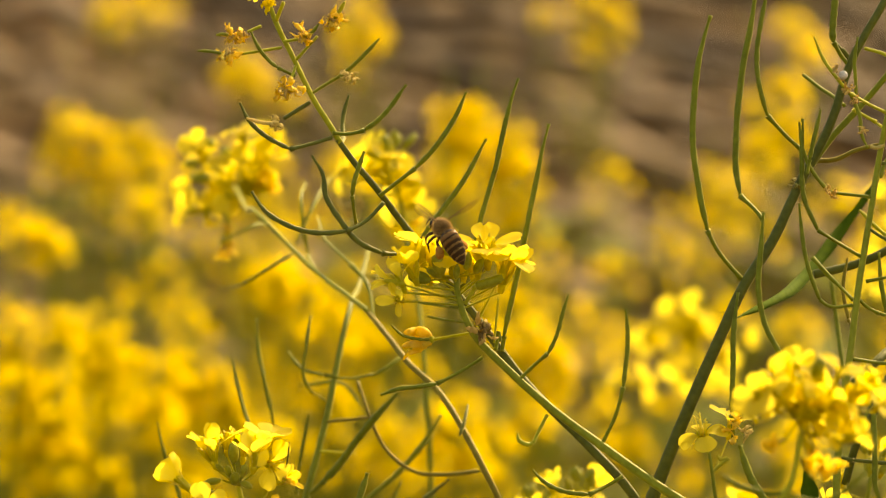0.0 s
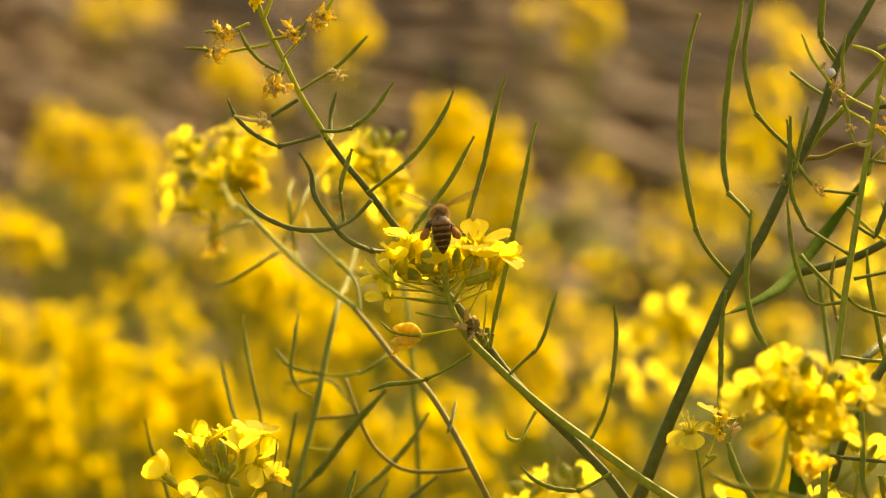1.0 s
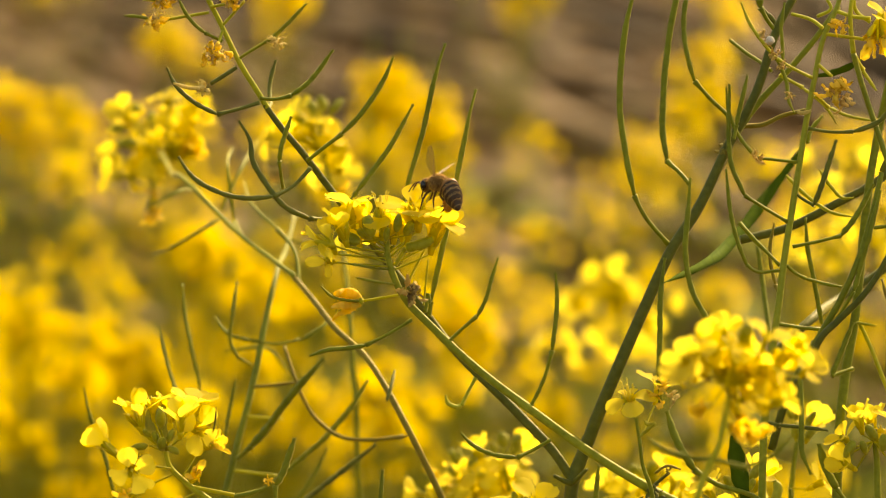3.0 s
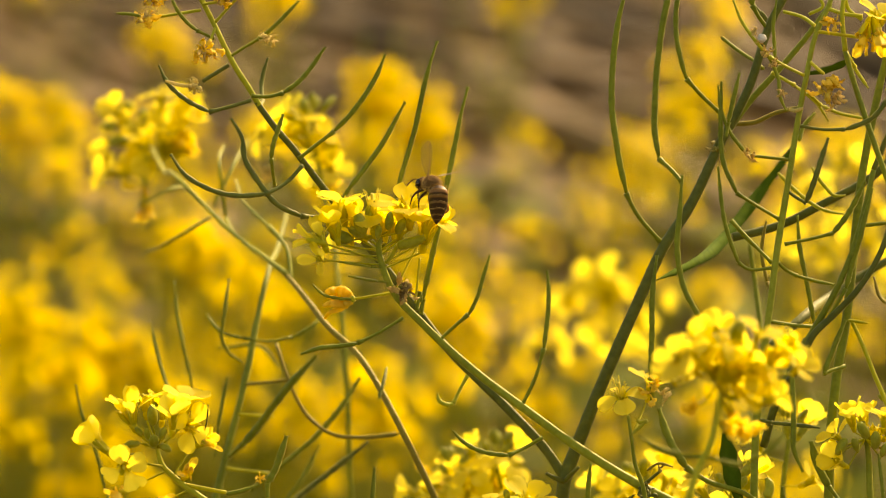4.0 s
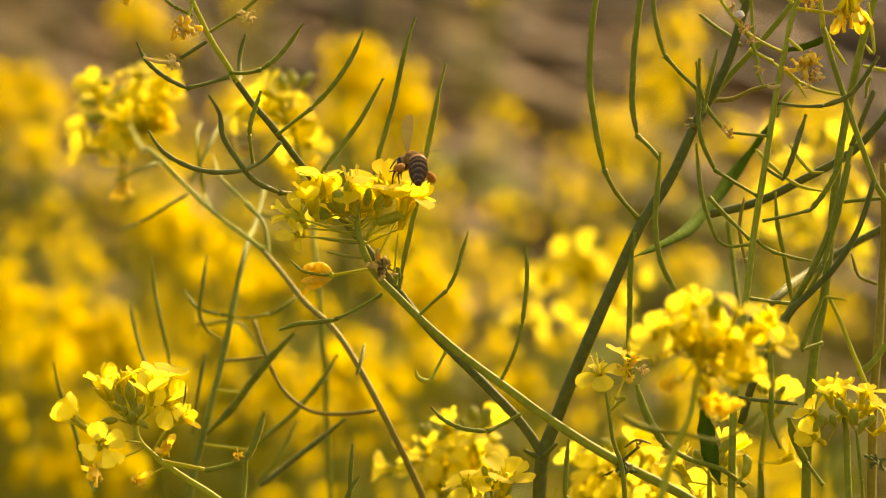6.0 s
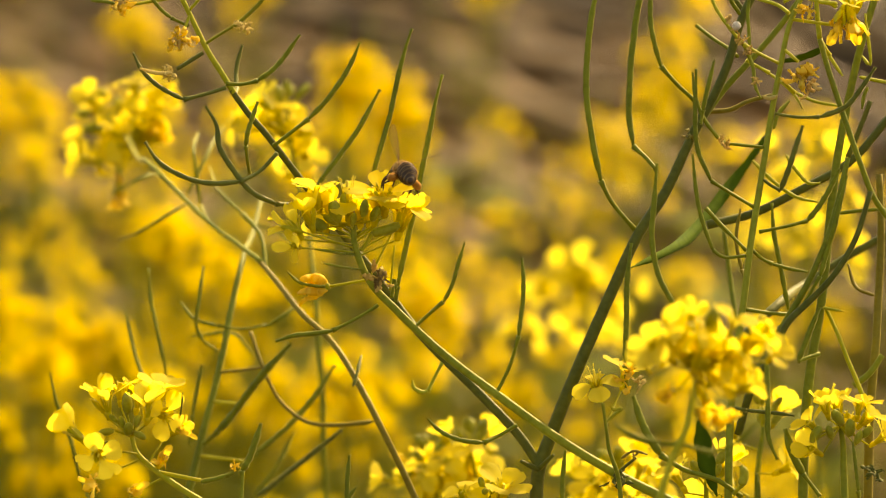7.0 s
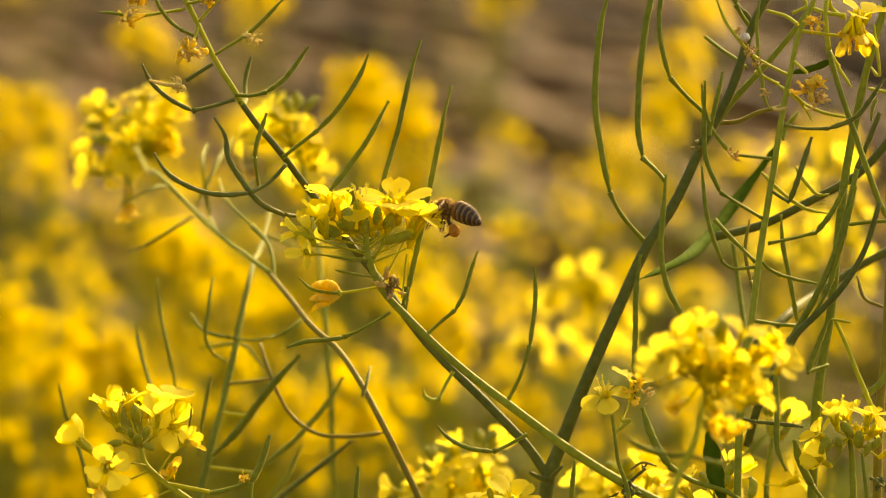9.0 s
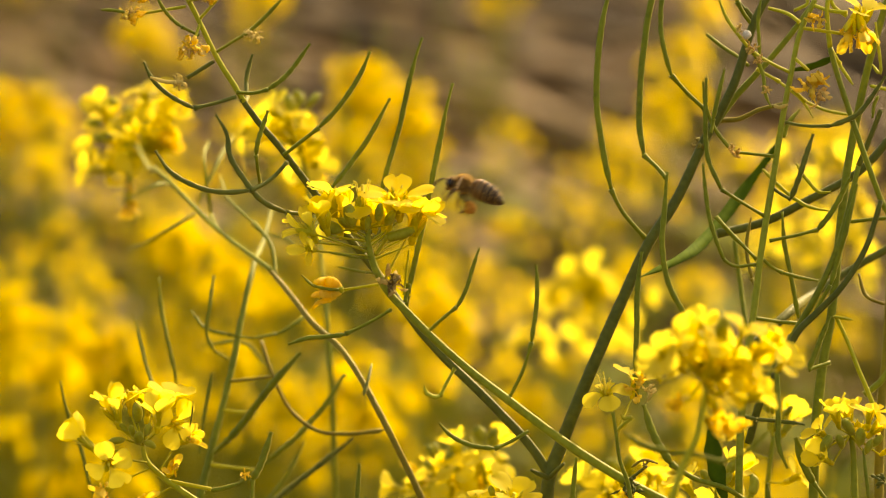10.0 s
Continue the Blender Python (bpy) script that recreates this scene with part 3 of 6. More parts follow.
# ---- the branched stalk with long pods ----
def forked_plant():
    th = plant("branched mustard stalk with dark stems and long pods", (0.012, 0.07, 0))
    fork = (19.2, -43.8, 8)
    stem(th, "branch", [(-57, 65.7, 4), (-55.2, 56.7, 4), (-50.6, 46.7, 5), (-46.1, 37.7, 5), (-43.6, 33.8, 5.5), (-41.6, 30.4, 6)], 0.5, 0.62, STEM_LIGHT, None, "light green upper branch")
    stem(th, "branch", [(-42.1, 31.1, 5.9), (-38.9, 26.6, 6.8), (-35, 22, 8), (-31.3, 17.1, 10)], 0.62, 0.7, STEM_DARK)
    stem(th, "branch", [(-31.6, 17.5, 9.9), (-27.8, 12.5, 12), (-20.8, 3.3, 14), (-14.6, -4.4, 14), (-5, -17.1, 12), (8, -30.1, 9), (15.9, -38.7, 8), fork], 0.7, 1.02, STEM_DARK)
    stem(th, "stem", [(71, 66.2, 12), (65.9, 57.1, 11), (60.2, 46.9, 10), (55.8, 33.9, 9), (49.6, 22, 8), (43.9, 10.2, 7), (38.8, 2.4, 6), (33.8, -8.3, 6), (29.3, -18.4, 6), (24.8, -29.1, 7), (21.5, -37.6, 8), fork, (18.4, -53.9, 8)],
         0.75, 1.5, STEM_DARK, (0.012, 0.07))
    # short stubs where it forks
    stem(th, "stub", [(21.9, -41.3, 4), (20.6, -42.6, 5), (19.2, -44.2, 7)], 0.32, 0.6, STEM_DARK)
    stem(th, "stub", [(15.4, -42.6, 5), (17.0, -43.5, 6), (19.0, -44.4, 7)], 0.35, 0.65, STEM_DARK)
    # pods of the leaning branch
    pod(th, [(-6.3, 43.5, 12), (-8.6, 35.7, 12), (-10.8, 25.5, 12), (-13.6, 15.9, 12), (-14.6, 12, 12)], 0.56, POD, [(-16.3, 4.6, 13), (-18.3, 0.1, 14)])
    pod(th, [(-0.2, 34.3, 11), (-1.8, 27.2, 11), (-4.1, 15.9, 11), (-6.1, 5.8, 12), (-8.1, -3.3, 12), (-9.1, -8.1, 12)], 0.6, POD, [(-9.5, -11.2, 12)])
    pod(th, [(-16.5, 40.4, 4), (-18.6, 35.7, 4), (-22.9, 29.2, 4), (-26.6, 25.3, 5)], 0.54, POD, [(-30.2, 22.6, 6), (-33.7, 19.9, 7)], 0.4)
    pod(th, [(-12.7, 31.5, 16), (-15.8, 25.6, 16), (-20.3, 18.8, 16), (-24.2, 13.7, 15)], 0.56, POD, [(-25.9, 10.9, 14)], 0.42)
    pod(th, [(-28.5, 42.1, 8), (-31.4, 38, 8), (-34.4, 34.6, 7), (-36.9, 32.9, 7)], 0.52, POD, [(-39.7, 32.2, 6), (-43.1, 32.3, 5)], 0.4)
    pod(th, [(-40.5, 40.5, 20), (-41.6, 35.9, 19), (-41.4, 31.6, 16)], 0.5, POD_DARK, [(-41.5, 29.9, 8)], 0.4)
    pod(th, [(-36.7, 28.6, 2), (-37.8, 25.3, 2), (-38.7, 22.5, 2), (-39.1, 19.8, 3)], 0.52, POD, [(-38.9, 17.5, 5), (-38.6, 14.5, 9)], 0.36)
    pod(th, [(-47, 27.7, 2), (-44.9, 24.2, 2), (-44.3, 20, 2), (-41.6, 15.2, 2), (-37.9, 10.7, 3), (-33.2, 8.4, 5)], 0.6, POD_DARK, [(-29.7, 8.3, 8), (-25.1, 8.9, 12)], 0.42)
    pod(th, [(-58.7, 20.6, -2), (-56.1, 16.8, -2), (-51.1, 13.7, -2), (-45.6, 12.4, -1), (-40.2, 12.7, 1)], 0.55, POD_DARK, [(-36.3, 14.9, 4), (-33, 18.5, 6)], 0.42)
    pod(th, [(-61.2, 38.2, 0), (-59.6, 34.9, 0), (-56.2, 31.6, 0), (-51.3, 29, 1)], 0.5, POD_DARK, [(-46.9, 30.2, 3), (-43.3, 31.4, 5)], 0.4)
    husk(th, (-54, 34, 0), 4, 11, PALE, "pale dry husk")
    pod(th, [(-59.9, 35.1, -1), (-56.7, 34.2, -1), (-53.5, 34.2, -1)], 0.42, PALE, None, 0.3, "pale dry husk")
    # stalks with dried flowers near the branch's end
    pod(th, [(-33.6, 51, 2), (-37, 47.4, 2), (-40.8, 44, 3)], 0.42, POD, [(-44.4, 41.9, 4), (-47.3, 40.1, 5)], 0.32)
    husk(th, (-39.4, 43.6, 1), 4.6, 12, PALE, "pale dry husk")
    pedicel(th, spot((-47.7, 38.4, 5)), spot((-52.7, 35.1, 3)), 0.42, STEM_DARK)
    pod(th, [(-59.1, 52.3, 2), (-57.7, 49.3, 2), (-55.2, 46.3, 3), (-53.8, 45.2, 3)], 0.42, POD, [(-50.6, 43.7, 5)], 0.34)
    for a, b, c, s in (((-50.2, 46.2, 5), (-51.4, 42.5, 3), (-52.1, 40.9, 2), 21), ((-53.1, 49.3, 4), (-61, 47.9, 2), (-63.8, 47.9, 1), 22), ((-52.8, 50.4, 4), (-49.6, 50.9, 3), (-48.4, 51.7, 2), 23),
                       ((-50.5, 46.7, 5), (-46, 51.5, 3), (-42.9, 54.6, 2), 24), ((-57.2, 53.5, 3), (-59.8, 52.3, 2), (-62, 51.6, 1), 25)):
        pedicel(th, spot(a), spot(b), 0.3, STEM_LIGHT)
        husk(th, c, 5.2, s, PETAL_OLD, "wilted golden flower remains", 16)
        husk(th, c, 4.0, s + 50, DRY)
    pod(th, [(-45.6, 53.8, 1), (-46.8, 52.3, 1), (-48.2, 51.2, 2)], 0.4, POD, None)
    pod(th, [(-69.7, 48.5, 1), (-67.1, 48.4, 1), (-64.9, 48, 1)], 0.36, POD, None)
    pod(th, [(-65.9, 51.6, 0), (-64.3, 51.7, 0), (-62.9, 51.5, 1)], 0.42, BUD, None)
    pod(th, [(-40.5, 58.2, 1), (-41.5, 56.6, 2), (-42.6, 54.8, 2)], 0.45, BUD, None)
    pedicel(th, spot((-54.3, 54.5, 4)), spot((-52.7, 58.3, 3)), 0.4)
    raceme(th, (-56.9, 65.7, 2), (0.1, 1, 0), 5, 6, 6, 5, 0.8, 0.4, 3)
    husk(th, (-56, 58.6, 2), 5, 27, PETAL, "small yellow flower remains")
    # pods of the upright branch
    pod(th, [(31.9, 55.5, 2), (30.3, 49.9, 2), (28.7, 39.8, 2), (28.4, 29.7, 2), (29.6, 20.8, 2), (31.2, 13, 3)], 0.68, POD, [(33, 9.4, 4), (38, 3.4, 6)], 0.45)
    pod(th, [(41.8, 64.2, 16), (40.5, 55.1, 16), (38.4, 43.7, 15), (37.4, 33.5, 14), (37.4, 24.4, 13), (38.1, 19.9, 12)], 0.7, POD, [(40.5, 17.6, 10), (42.4, 15.3, 8)], 0.45)
    pod(th, [(43.9, 62.9, 5), (42, 54.5, 5), (41.1, 46.7, 5), (42, 39.9, 5), (43.3, 35.7, 6)], 0.55, POD, [(46.6, 32.2, 8), (50, 29.1, 9)], 0.42)
    pod(th, [(42.1, 16.4, -4), (41.6, 10.1, -4), (41.1, 1.2, -4), (42.7, -6.6, -4), (45.8, -12.1, -4)], 0.62, POD, [(48.5, -13.9, -3), (50.8, -16, -2)], 0.4)
    pod(th, [(37, 0.6, -5), (36.2, -6.6, -5), (36, -14.3, -5), (35.8, -23.4, -5)], 0.62, POD, [(36.2, -27.7, -4)], 0.45)
    # side branches
    stem(th, "branch", [(72.5, 51, 14), (67.4, 44, 14), (61.7, 37.4, 13), (56, 31.2, 12), (50.4, 23.5, 9)], 0.55, 0.75, STEM)
    stem(th, "branch", [(66.4, 30.3, 12), (61.1, 29, 12), (57.1, 27.2, 12), (53.1, 26.9, 11), (51.3, 26.6, 9)], 0.4, 0.6, STEM_BROWN)
    husk(th, (49.2, 22.1, 7), 3.5, 33, STEM_BROWN, "peeling bark on the stalk")
    stem(th, "branch", [(51, 44.5, 20), (54.1, 41.9, 18), (57.3, 39.5, 14), (58.7, 37.9, 10)], 0.35, 0.4, STEM)
    leaf(th, [(69.4, 24.6, 70), (62.5, 15.6, 64), (54.1, 5.4, 52), (45.3, -1, 24), (36.7, -4.6, 8)], 1.25, LEAF, "long narrow green leaf")


forked_plant()


# ---- plants beside and behind it, the side where the field is open ----
def brown_stem_plant():
    th = plant("mustard plant with a brown stem and a soft yellow head", (-0.02, 0.12, 0))
    stem(th, "branch", [(-75.1, 26.1, 200), (-69.4, 19.6, 160), (-62.7, 16.3, 118), (-55.6, 9.3, 109), (-49.9, 4.4, 99), (-44.2, 0.5, 89), (-38.8, -3.2, 79)], 0.45, 0.55, STEM_MID, None, "light green upper stem")
    stem(th, "stem", [(-39.7, -2.6, 81), (-34.0, -9.0, 71), (-29.3, -14.5, 63), (-23.8, -19.3, 57), (-18.6, -26.7, 51), (-13.7, -35.6, 46), (-9.5, -44.0, 45), (-5.1, -53.4, 45)],
         0.58, 0.72, STEM_BROWN, (-0.02, 0.12))
    tip = (-75.1, 26.1, 210)
    bunch(th, tip, ((-73.8, 40.6), (-69.5, 39.3), (-66.5, 39.0), (-73.2, 36.9), (-70.5, 35.0), (-67.1, 35.0), (-67.7, 31.1), (-72.0, 28.9), (-69.2, 27.7), (-67.1, 25.8), (-84.9, 36.3), (-85.8, 33.5), (-82.7, 34.1), (-80.9, 32.9), (-80.0, 27.7), (-84.9, 29.5), (-88.0, 25.2), (-84.9, 24.3), (-80.6, 22.8), (-83.0, 19.7), (-87.3, 20.9), (-78.8, 25.2)), 210, 31, 0.98, (8, 9))
    for u, v, dx in ((-81.8, 36.5, 30), (-77.6, 33.2, 0.0), (-85.5, 31.6, 30), (-83.5, 28.0, 30)):
        bud(th, (u, v, 205), (dx, 0.9, -0.3), 1.3, tip)
    flower(th, (-77.2, 11.4, 205), (0.0, -1.0, -0.2), "cup", 0.95, 0.3, (-76.6, 19.5, 205), True)
    flower(th, (-77.0, 16.6, 205), (0.2, -0.8, -0.6), "cup", 0.7, 0.3, tip, True)
    pod(th, [(-72.5, 11.9, 113), (-67.5, 14.4, 113), (-63.0, 16.0, 133)], 0.4, POD, None)
    pod(th, [(-50.4, 27.3, 160), (-53.6, 19.1, 134), (-57.1, 11.2, 129)], 0.45, POD, None)
    pod(th, [(-55.8, 25.8, 152), (-55.0, 17.6, 123), (-53.9, 8.7, 126)], 0.45, POD, [(-51.0, 5.0, 105)])
    pod(th, [(-73.8, 1.4, 152), (-64.4, 4.9, 123), (-57.1, 9.6, 129)], 0.4, POD, None)
    pod(th, [(-51.8, 17.6, 126), (-48.7, 11.8, 107), (-43.3, 6.9, 97)], 0.4, POD, [(-39.4, 2.5, 91), (-38.0, -4.7, 85)])
    pod(th, [(-16.9, -22.7, 51), (-17.7, -26.1, 47), (-18.6, -29.0, 45)], 0.4, POD_DARK, None)


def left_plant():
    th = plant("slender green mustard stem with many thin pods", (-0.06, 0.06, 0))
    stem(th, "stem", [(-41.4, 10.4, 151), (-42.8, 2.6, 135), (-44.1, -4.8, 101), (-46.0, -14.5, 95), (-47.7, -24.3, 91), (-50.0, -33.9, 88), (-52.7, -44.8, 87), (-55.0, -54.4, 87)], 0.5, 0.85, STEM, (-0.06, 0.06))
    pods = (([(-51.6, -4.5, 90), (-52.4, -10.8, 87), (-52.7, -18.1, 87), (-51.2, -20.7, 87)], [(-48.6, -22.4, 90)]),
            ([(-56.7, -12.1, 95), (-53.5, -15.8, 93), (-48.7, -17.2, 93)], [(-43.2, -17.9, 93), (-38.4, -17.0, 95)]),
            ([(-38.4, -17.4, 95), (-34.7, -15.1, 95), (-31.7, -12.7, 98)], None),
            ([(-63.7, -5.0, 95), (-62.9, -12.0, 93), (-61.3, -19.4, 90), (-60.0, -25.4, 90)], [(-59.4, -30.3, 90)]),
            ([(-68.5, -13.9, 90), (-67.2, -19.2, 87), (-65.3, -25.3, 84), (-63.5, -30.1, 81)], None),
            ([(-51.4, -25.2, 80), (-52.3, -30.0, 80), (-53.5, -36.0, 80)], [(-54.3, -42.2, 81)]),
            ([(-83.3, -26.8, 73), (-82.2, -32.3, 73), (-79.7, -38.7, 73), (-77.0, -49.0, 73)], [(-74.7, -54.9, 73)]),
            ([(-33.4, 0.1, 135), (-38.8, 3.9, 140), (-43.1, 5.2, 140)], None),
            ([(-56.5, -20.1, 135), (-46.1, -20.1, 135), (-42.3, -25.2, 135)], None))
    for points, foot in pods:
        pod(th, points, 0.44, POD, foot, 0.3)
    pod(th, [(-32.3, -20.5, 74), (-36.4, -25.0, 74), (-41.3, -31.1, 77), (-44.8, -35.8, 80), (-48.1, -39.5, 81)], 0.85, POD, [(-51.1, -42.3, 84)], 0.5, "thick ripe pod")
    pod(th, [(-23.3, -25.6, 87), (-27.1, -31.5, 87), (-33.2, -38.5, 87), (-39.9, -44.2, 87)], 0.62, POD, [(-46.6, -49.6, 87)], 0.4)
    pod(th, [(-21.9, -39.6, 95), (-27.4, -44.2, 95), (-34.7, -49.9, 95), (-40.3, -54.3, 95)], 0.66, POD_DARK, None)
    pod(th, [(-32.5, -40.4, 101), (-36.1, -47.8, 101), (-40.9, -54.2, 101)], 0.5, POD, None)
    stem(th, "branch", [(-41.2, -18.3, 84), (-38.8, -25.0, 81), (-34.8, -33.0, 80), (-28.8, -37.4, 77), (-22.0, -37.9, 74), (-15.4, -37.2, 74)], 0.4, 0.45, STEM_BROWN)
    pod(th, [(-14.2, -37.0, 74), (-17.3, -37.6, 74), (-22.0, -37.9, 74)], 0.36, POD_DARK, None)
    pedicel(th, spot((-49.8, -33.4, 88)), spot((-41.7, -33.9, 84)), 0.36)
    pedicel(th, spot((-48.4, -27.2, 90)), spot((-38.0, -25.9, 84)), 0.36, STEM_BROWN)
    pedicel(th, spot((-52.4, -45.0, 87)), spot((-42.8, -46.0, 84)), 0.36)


def near_left_plant():
    th = plant("young mustard flower head with buds, open and wilted flowers", (-0.05, 0.0, 0))
    stem(th, "stem", [(-61.5, -37.3, 0), (-60.7, -40.4, 0), (-58, -43.3, 0), (-52.9, -47.1, 0), (-45.6, -51.8, 0), (-38.4, -57.9, 0)], 0.45, 0.75, STEM_LIGHT, (-0.05, 0.0))
    hold = (-61.4, -37.6, 0)
    flower(th, (-68.6, -29.4, 0), (-0.5, 0.85, -0.1), "limp", 0.9, 0.2, hold)
    flower(th, (-66.4, -29.0, -2), (-0.1, 1.0, -0.15), "limp", 0.95, 0.6, hold)
    flower(th, (-63.8, -26.6, 3), (0.0, 1.0, 0.1), "open", 0.95, 0.75, hold)
    flower(th, (-60.4, -28.6, 7), (0.15, 1.0, 0.0), "cup", 0.9, 0.5, hold)
    flower(th, (-55.6, -27.2, 3), (0.25, 0.92, -0.25), "half", 1.0, 0.3, hold)
    flower(th, (-57.8, -30.0, -6), (0.1, 0.93, -0.3), "cup", 0.95, 0.1, hold)
    flower(th, (-53.9, -33.2, -2), (0.6, 0.0, -0.8), "half", 0.88, 0.9, hold)
    flower(th, (-73.4, -35.3, -10), (-0.72, 0.6, 0.1), "egg", 1.0, 0.3, (-64.6, -38.4, 0))
    flower(th, (-67.2, -41.1, -13), (0.05, -0.3, -0.95), "open", 0.88, 0.4, (-60.1, -41, 0))
    flower(th, (-51.1, -36, -1), (0.8, 0.3, -0.2), "cup", 0.76, 0.2, (-58.3, -43, 0), True)
    flower(th, (-55.4, -41.7, -3), (0.2, 0.4, -0.7), "cup", 0.80, 0.7, (-57.6, -43.6, 0), True)
    flower(th, (-68.9, -46.6, -3), (-0.5, -0.3, -0.5), "cup", 0.80, 0.7, (-59, -41.7, 0), True)
    flower(th, (-60.8, -48, -2), (0.2, 0.2, -0.6), "cup", 0.66, 0.4, (-55.1, -45.6, 0), True)
    for x, y, dx, dy, s in ((227, 720, 0.0, 1.0, 1.1), (191, 768, -1.0, -0.1, 1.0), (229, 764, 0.0, 0.4, 0.9), (249, 774, 0.5, -0.2, 0.95), (218, 752, -0.2, 0.8, 0.7), (203, 745, -0.7, 0.6, 0.7), (245, 750, 0.4, 0.8, 0.7)):
        bud(th, ((x - 784) / 8.961, (441 - y) / 8.961, -4), (dx, dy, -0.4), s, hold)
    pod(th, [(-51.4, -28.9, 0), (-51.6, -31.1, 0), (-52, -33.9, 0)], 0.18, POD_DARK, None)
    pedicel(th, spot((-56, -44.7, 0)), spot((-47.8, -46.2, -1)), 0.4)
    pod(th, [(-42.4, -45, -1), (-44.5, -45.8, -1), (-47.8, -46.5, -1)], 0.5, POD, None)
    pod(th, [(-36, -35.1, 2), (-37.1, -38.5, 2), (-38.5, -42.4, 2), (-39.8, -44.4, 2)], 0.72, POD, [(-39.8, -48, 2), (-40.6, -55.7, 0)], 0.4)
    husk(th, (-41.1, -43.2, 1), 2.8, 71, PETAL_OLD)
    pod(th, [(-18.6, -41.3, 2), (-18.9, -45.7, 2), (-19.2, -51.9, 2)], 0.5, POD, [(-25, -58, 2)], 0.4)
    pod(th, [(-17.2, -47.7, 2), (-18.6, -49.6, 2), (-20.6, -53.6, 2)], 0.5, POD, None)


brown_stem_plant()
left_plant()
near_left_plant()


def headed_plant(label, top, axis, points, base, count, width, height, seed, size=1.0, old=0.1, mat=None, r=0.7):
    """A plant of which little more than its flower head shows."""
    th = plant(label, (*base, 0))
    stem(th, "stem", [top] + points, r * 0.7, r, mat or STEM, base)
    raceme(th, top, axis, count, width, height, seed, size, old)
    return th


soft = headed_plant("soft yellow mustard head behind the leaning stem", (-36.5, 32.0, 180), (0.3, 1, 0), [(-34.8, 19.9, 180), (-31.2, 2.7, 170), (-29, -15.4, 160), (-27.7, -33.5, 160)], (-0.02, 0.25), 0, 10, 15, 41, 0.9)
bunch(soft, (-36.5, 30.0, 180), ((-42.7, 34.2), (-38.5, 33.3), (-42.1, 29.4), (-48.7, 29.4), (-34.9, 31.2), (-32.5, 27.6), (-29.5, 26.4), (-31.9, 21.7), (-34.3, 20.8), (-32.8, 17.8), (-40.3, 31.5), (-36.1, 25.8), (-43.9, 32.1)), 180, 41, 0.95, (9,), 1.1)
husk(soft, (-46.2, 20.6, 176), 7, 42, PALE, "pale dry flower remains", 14, 1.4)
pedicel(soft, spot((-35.4, 24, 180)), spot((-45, 21.2, 177)), 0.4)
front = headed_plant("large yellow mustard head close before the other stems", (44.7, -17.5, -112), (0.05, 1, 0.1), [(44.4, -22.7, -112), (42.7, -31.6, -112), (39.7, -38.5, -112), (37.3, -47.5, -112)], (0.05, -0.12), 0, 11.5, 8, 43, 0.85, 0.05, STEM_LIGHT)
bunch(front, (44.7, -18.5, -112), ((37.7, -15.5), (41.3, -13.5), (43.3, -11.9), (38.1, -18.3), (35.9, -16.9), (43.7, -16.3), (46.8, -14.3), (49.2, -15.3), (47.6, -17.9), (50.4, -18.7), (45.3, -21.8), (48.4, -23.8), (53.2, -21.4), (54.4, -24.0),
                                   (50.8, -21.8), (42.1, -18.9), (35.0, -20.0), (45.3, -17.9), (40.1, -15.9), (46.5, -20.2), (52.4, -19.1), (44.5, -14.3), (50.4, -12.1), (54.8, -15.5), (46.8, -27.8), (48.6, -30.4), (51.0, -30.9), (46.1, -29.6), (39.7, -25.8), (36.5, -14.2), (41.6, -15.8), (50.5, -17.0), (53.2, -18.0), (47.5, -20.6), (38.6, -17.4), (44.0, -13.6), (57.6, -13.6), (59.4, -18.4), (46.5, -15.0), (52.0, -21.5)), -112, 43, 0.76, (24, 25, 26, 27, 28), 1.1)
pod(front, [(29.8, -31.1, -112), (33.3, -33.1, -112), (38.3, -34.6, -112)], 0.45, POD, [(41.7, -34.6, -112)], 0.4)
pod(front, [(55.6, -30.6, -112), (51.1, -34.6, -112), (47.2, -36.2, -112)], 0.45, POD, [(41.7, -34.8, -112)], 0.4)
stalk_head = headed_plant("soft yellow mustard head behind the dark stalk", (41.5, -6.5, 500), (0.0, 1, 0), [(43, -19.7, 500), (46.1, -42.8, 500), (46.9, -69.2, 500)], (0.05, 0.6), 0, 15, 26, 47, 1.0)
bunch(stalk_head, (41.5, -7.5, 500), ((32.4, -7.0), (30.2, -8.7), (34.6, -4.8), (41.4, -2.5), (44.7, -5.9), (47.0, -9.2), (42.5, -7.6), (50.3, -8.1), (38.0, -9.2), (27.9, -13.2), (34.1, -18.2), (38.0, -21.0), (42.5, -17.1), (37.4, -28.3), (46.4, -24.9), (20.6, -24.9), (26.8, -26.1), (51.4, -17.7), (58.2, -12.6), (51.4, -27.7), (39.7, -4.8), (43.6, -11.5)), 500, 47, 1.05, (), 0.9)
low_soft = headed_plant("yellow mustard head low among the stems", (-2.5, -49.5, 140), (-0.2, 1, -0.1), [(-1, -57.4, 140), (0.5, -66.3, 140)], (0.0, 0.2), 0, 9, 8, 51, 0.75)
bunch(low_soft, (-2.5, -50.5, 140), ((-14.5, -51.8), (-9.4, -48.6), (-10.2, -50.7), (-6.0, -51.1), (-3.0, -49.0), (-3.9, -46.9), (-0.5, -49.8), (2.9, -47.3), (3.7, -49.0), (6.7, -50.7), (5.4, -51.5), (2.0, -52.4), (-5.6, -52.8), (-7.7, -49.4)), 140, 51, 0.85, (1, 12))
low = headed_plant("yellow mustard head low among the stems", (9.6, -53, 2), (0.1, 1, -0.1), [(10.7, -58, 2), (11.9, -65.9, 2)], (0.02, -0.03), 4, 6, 8, 53, 0.9, 0)
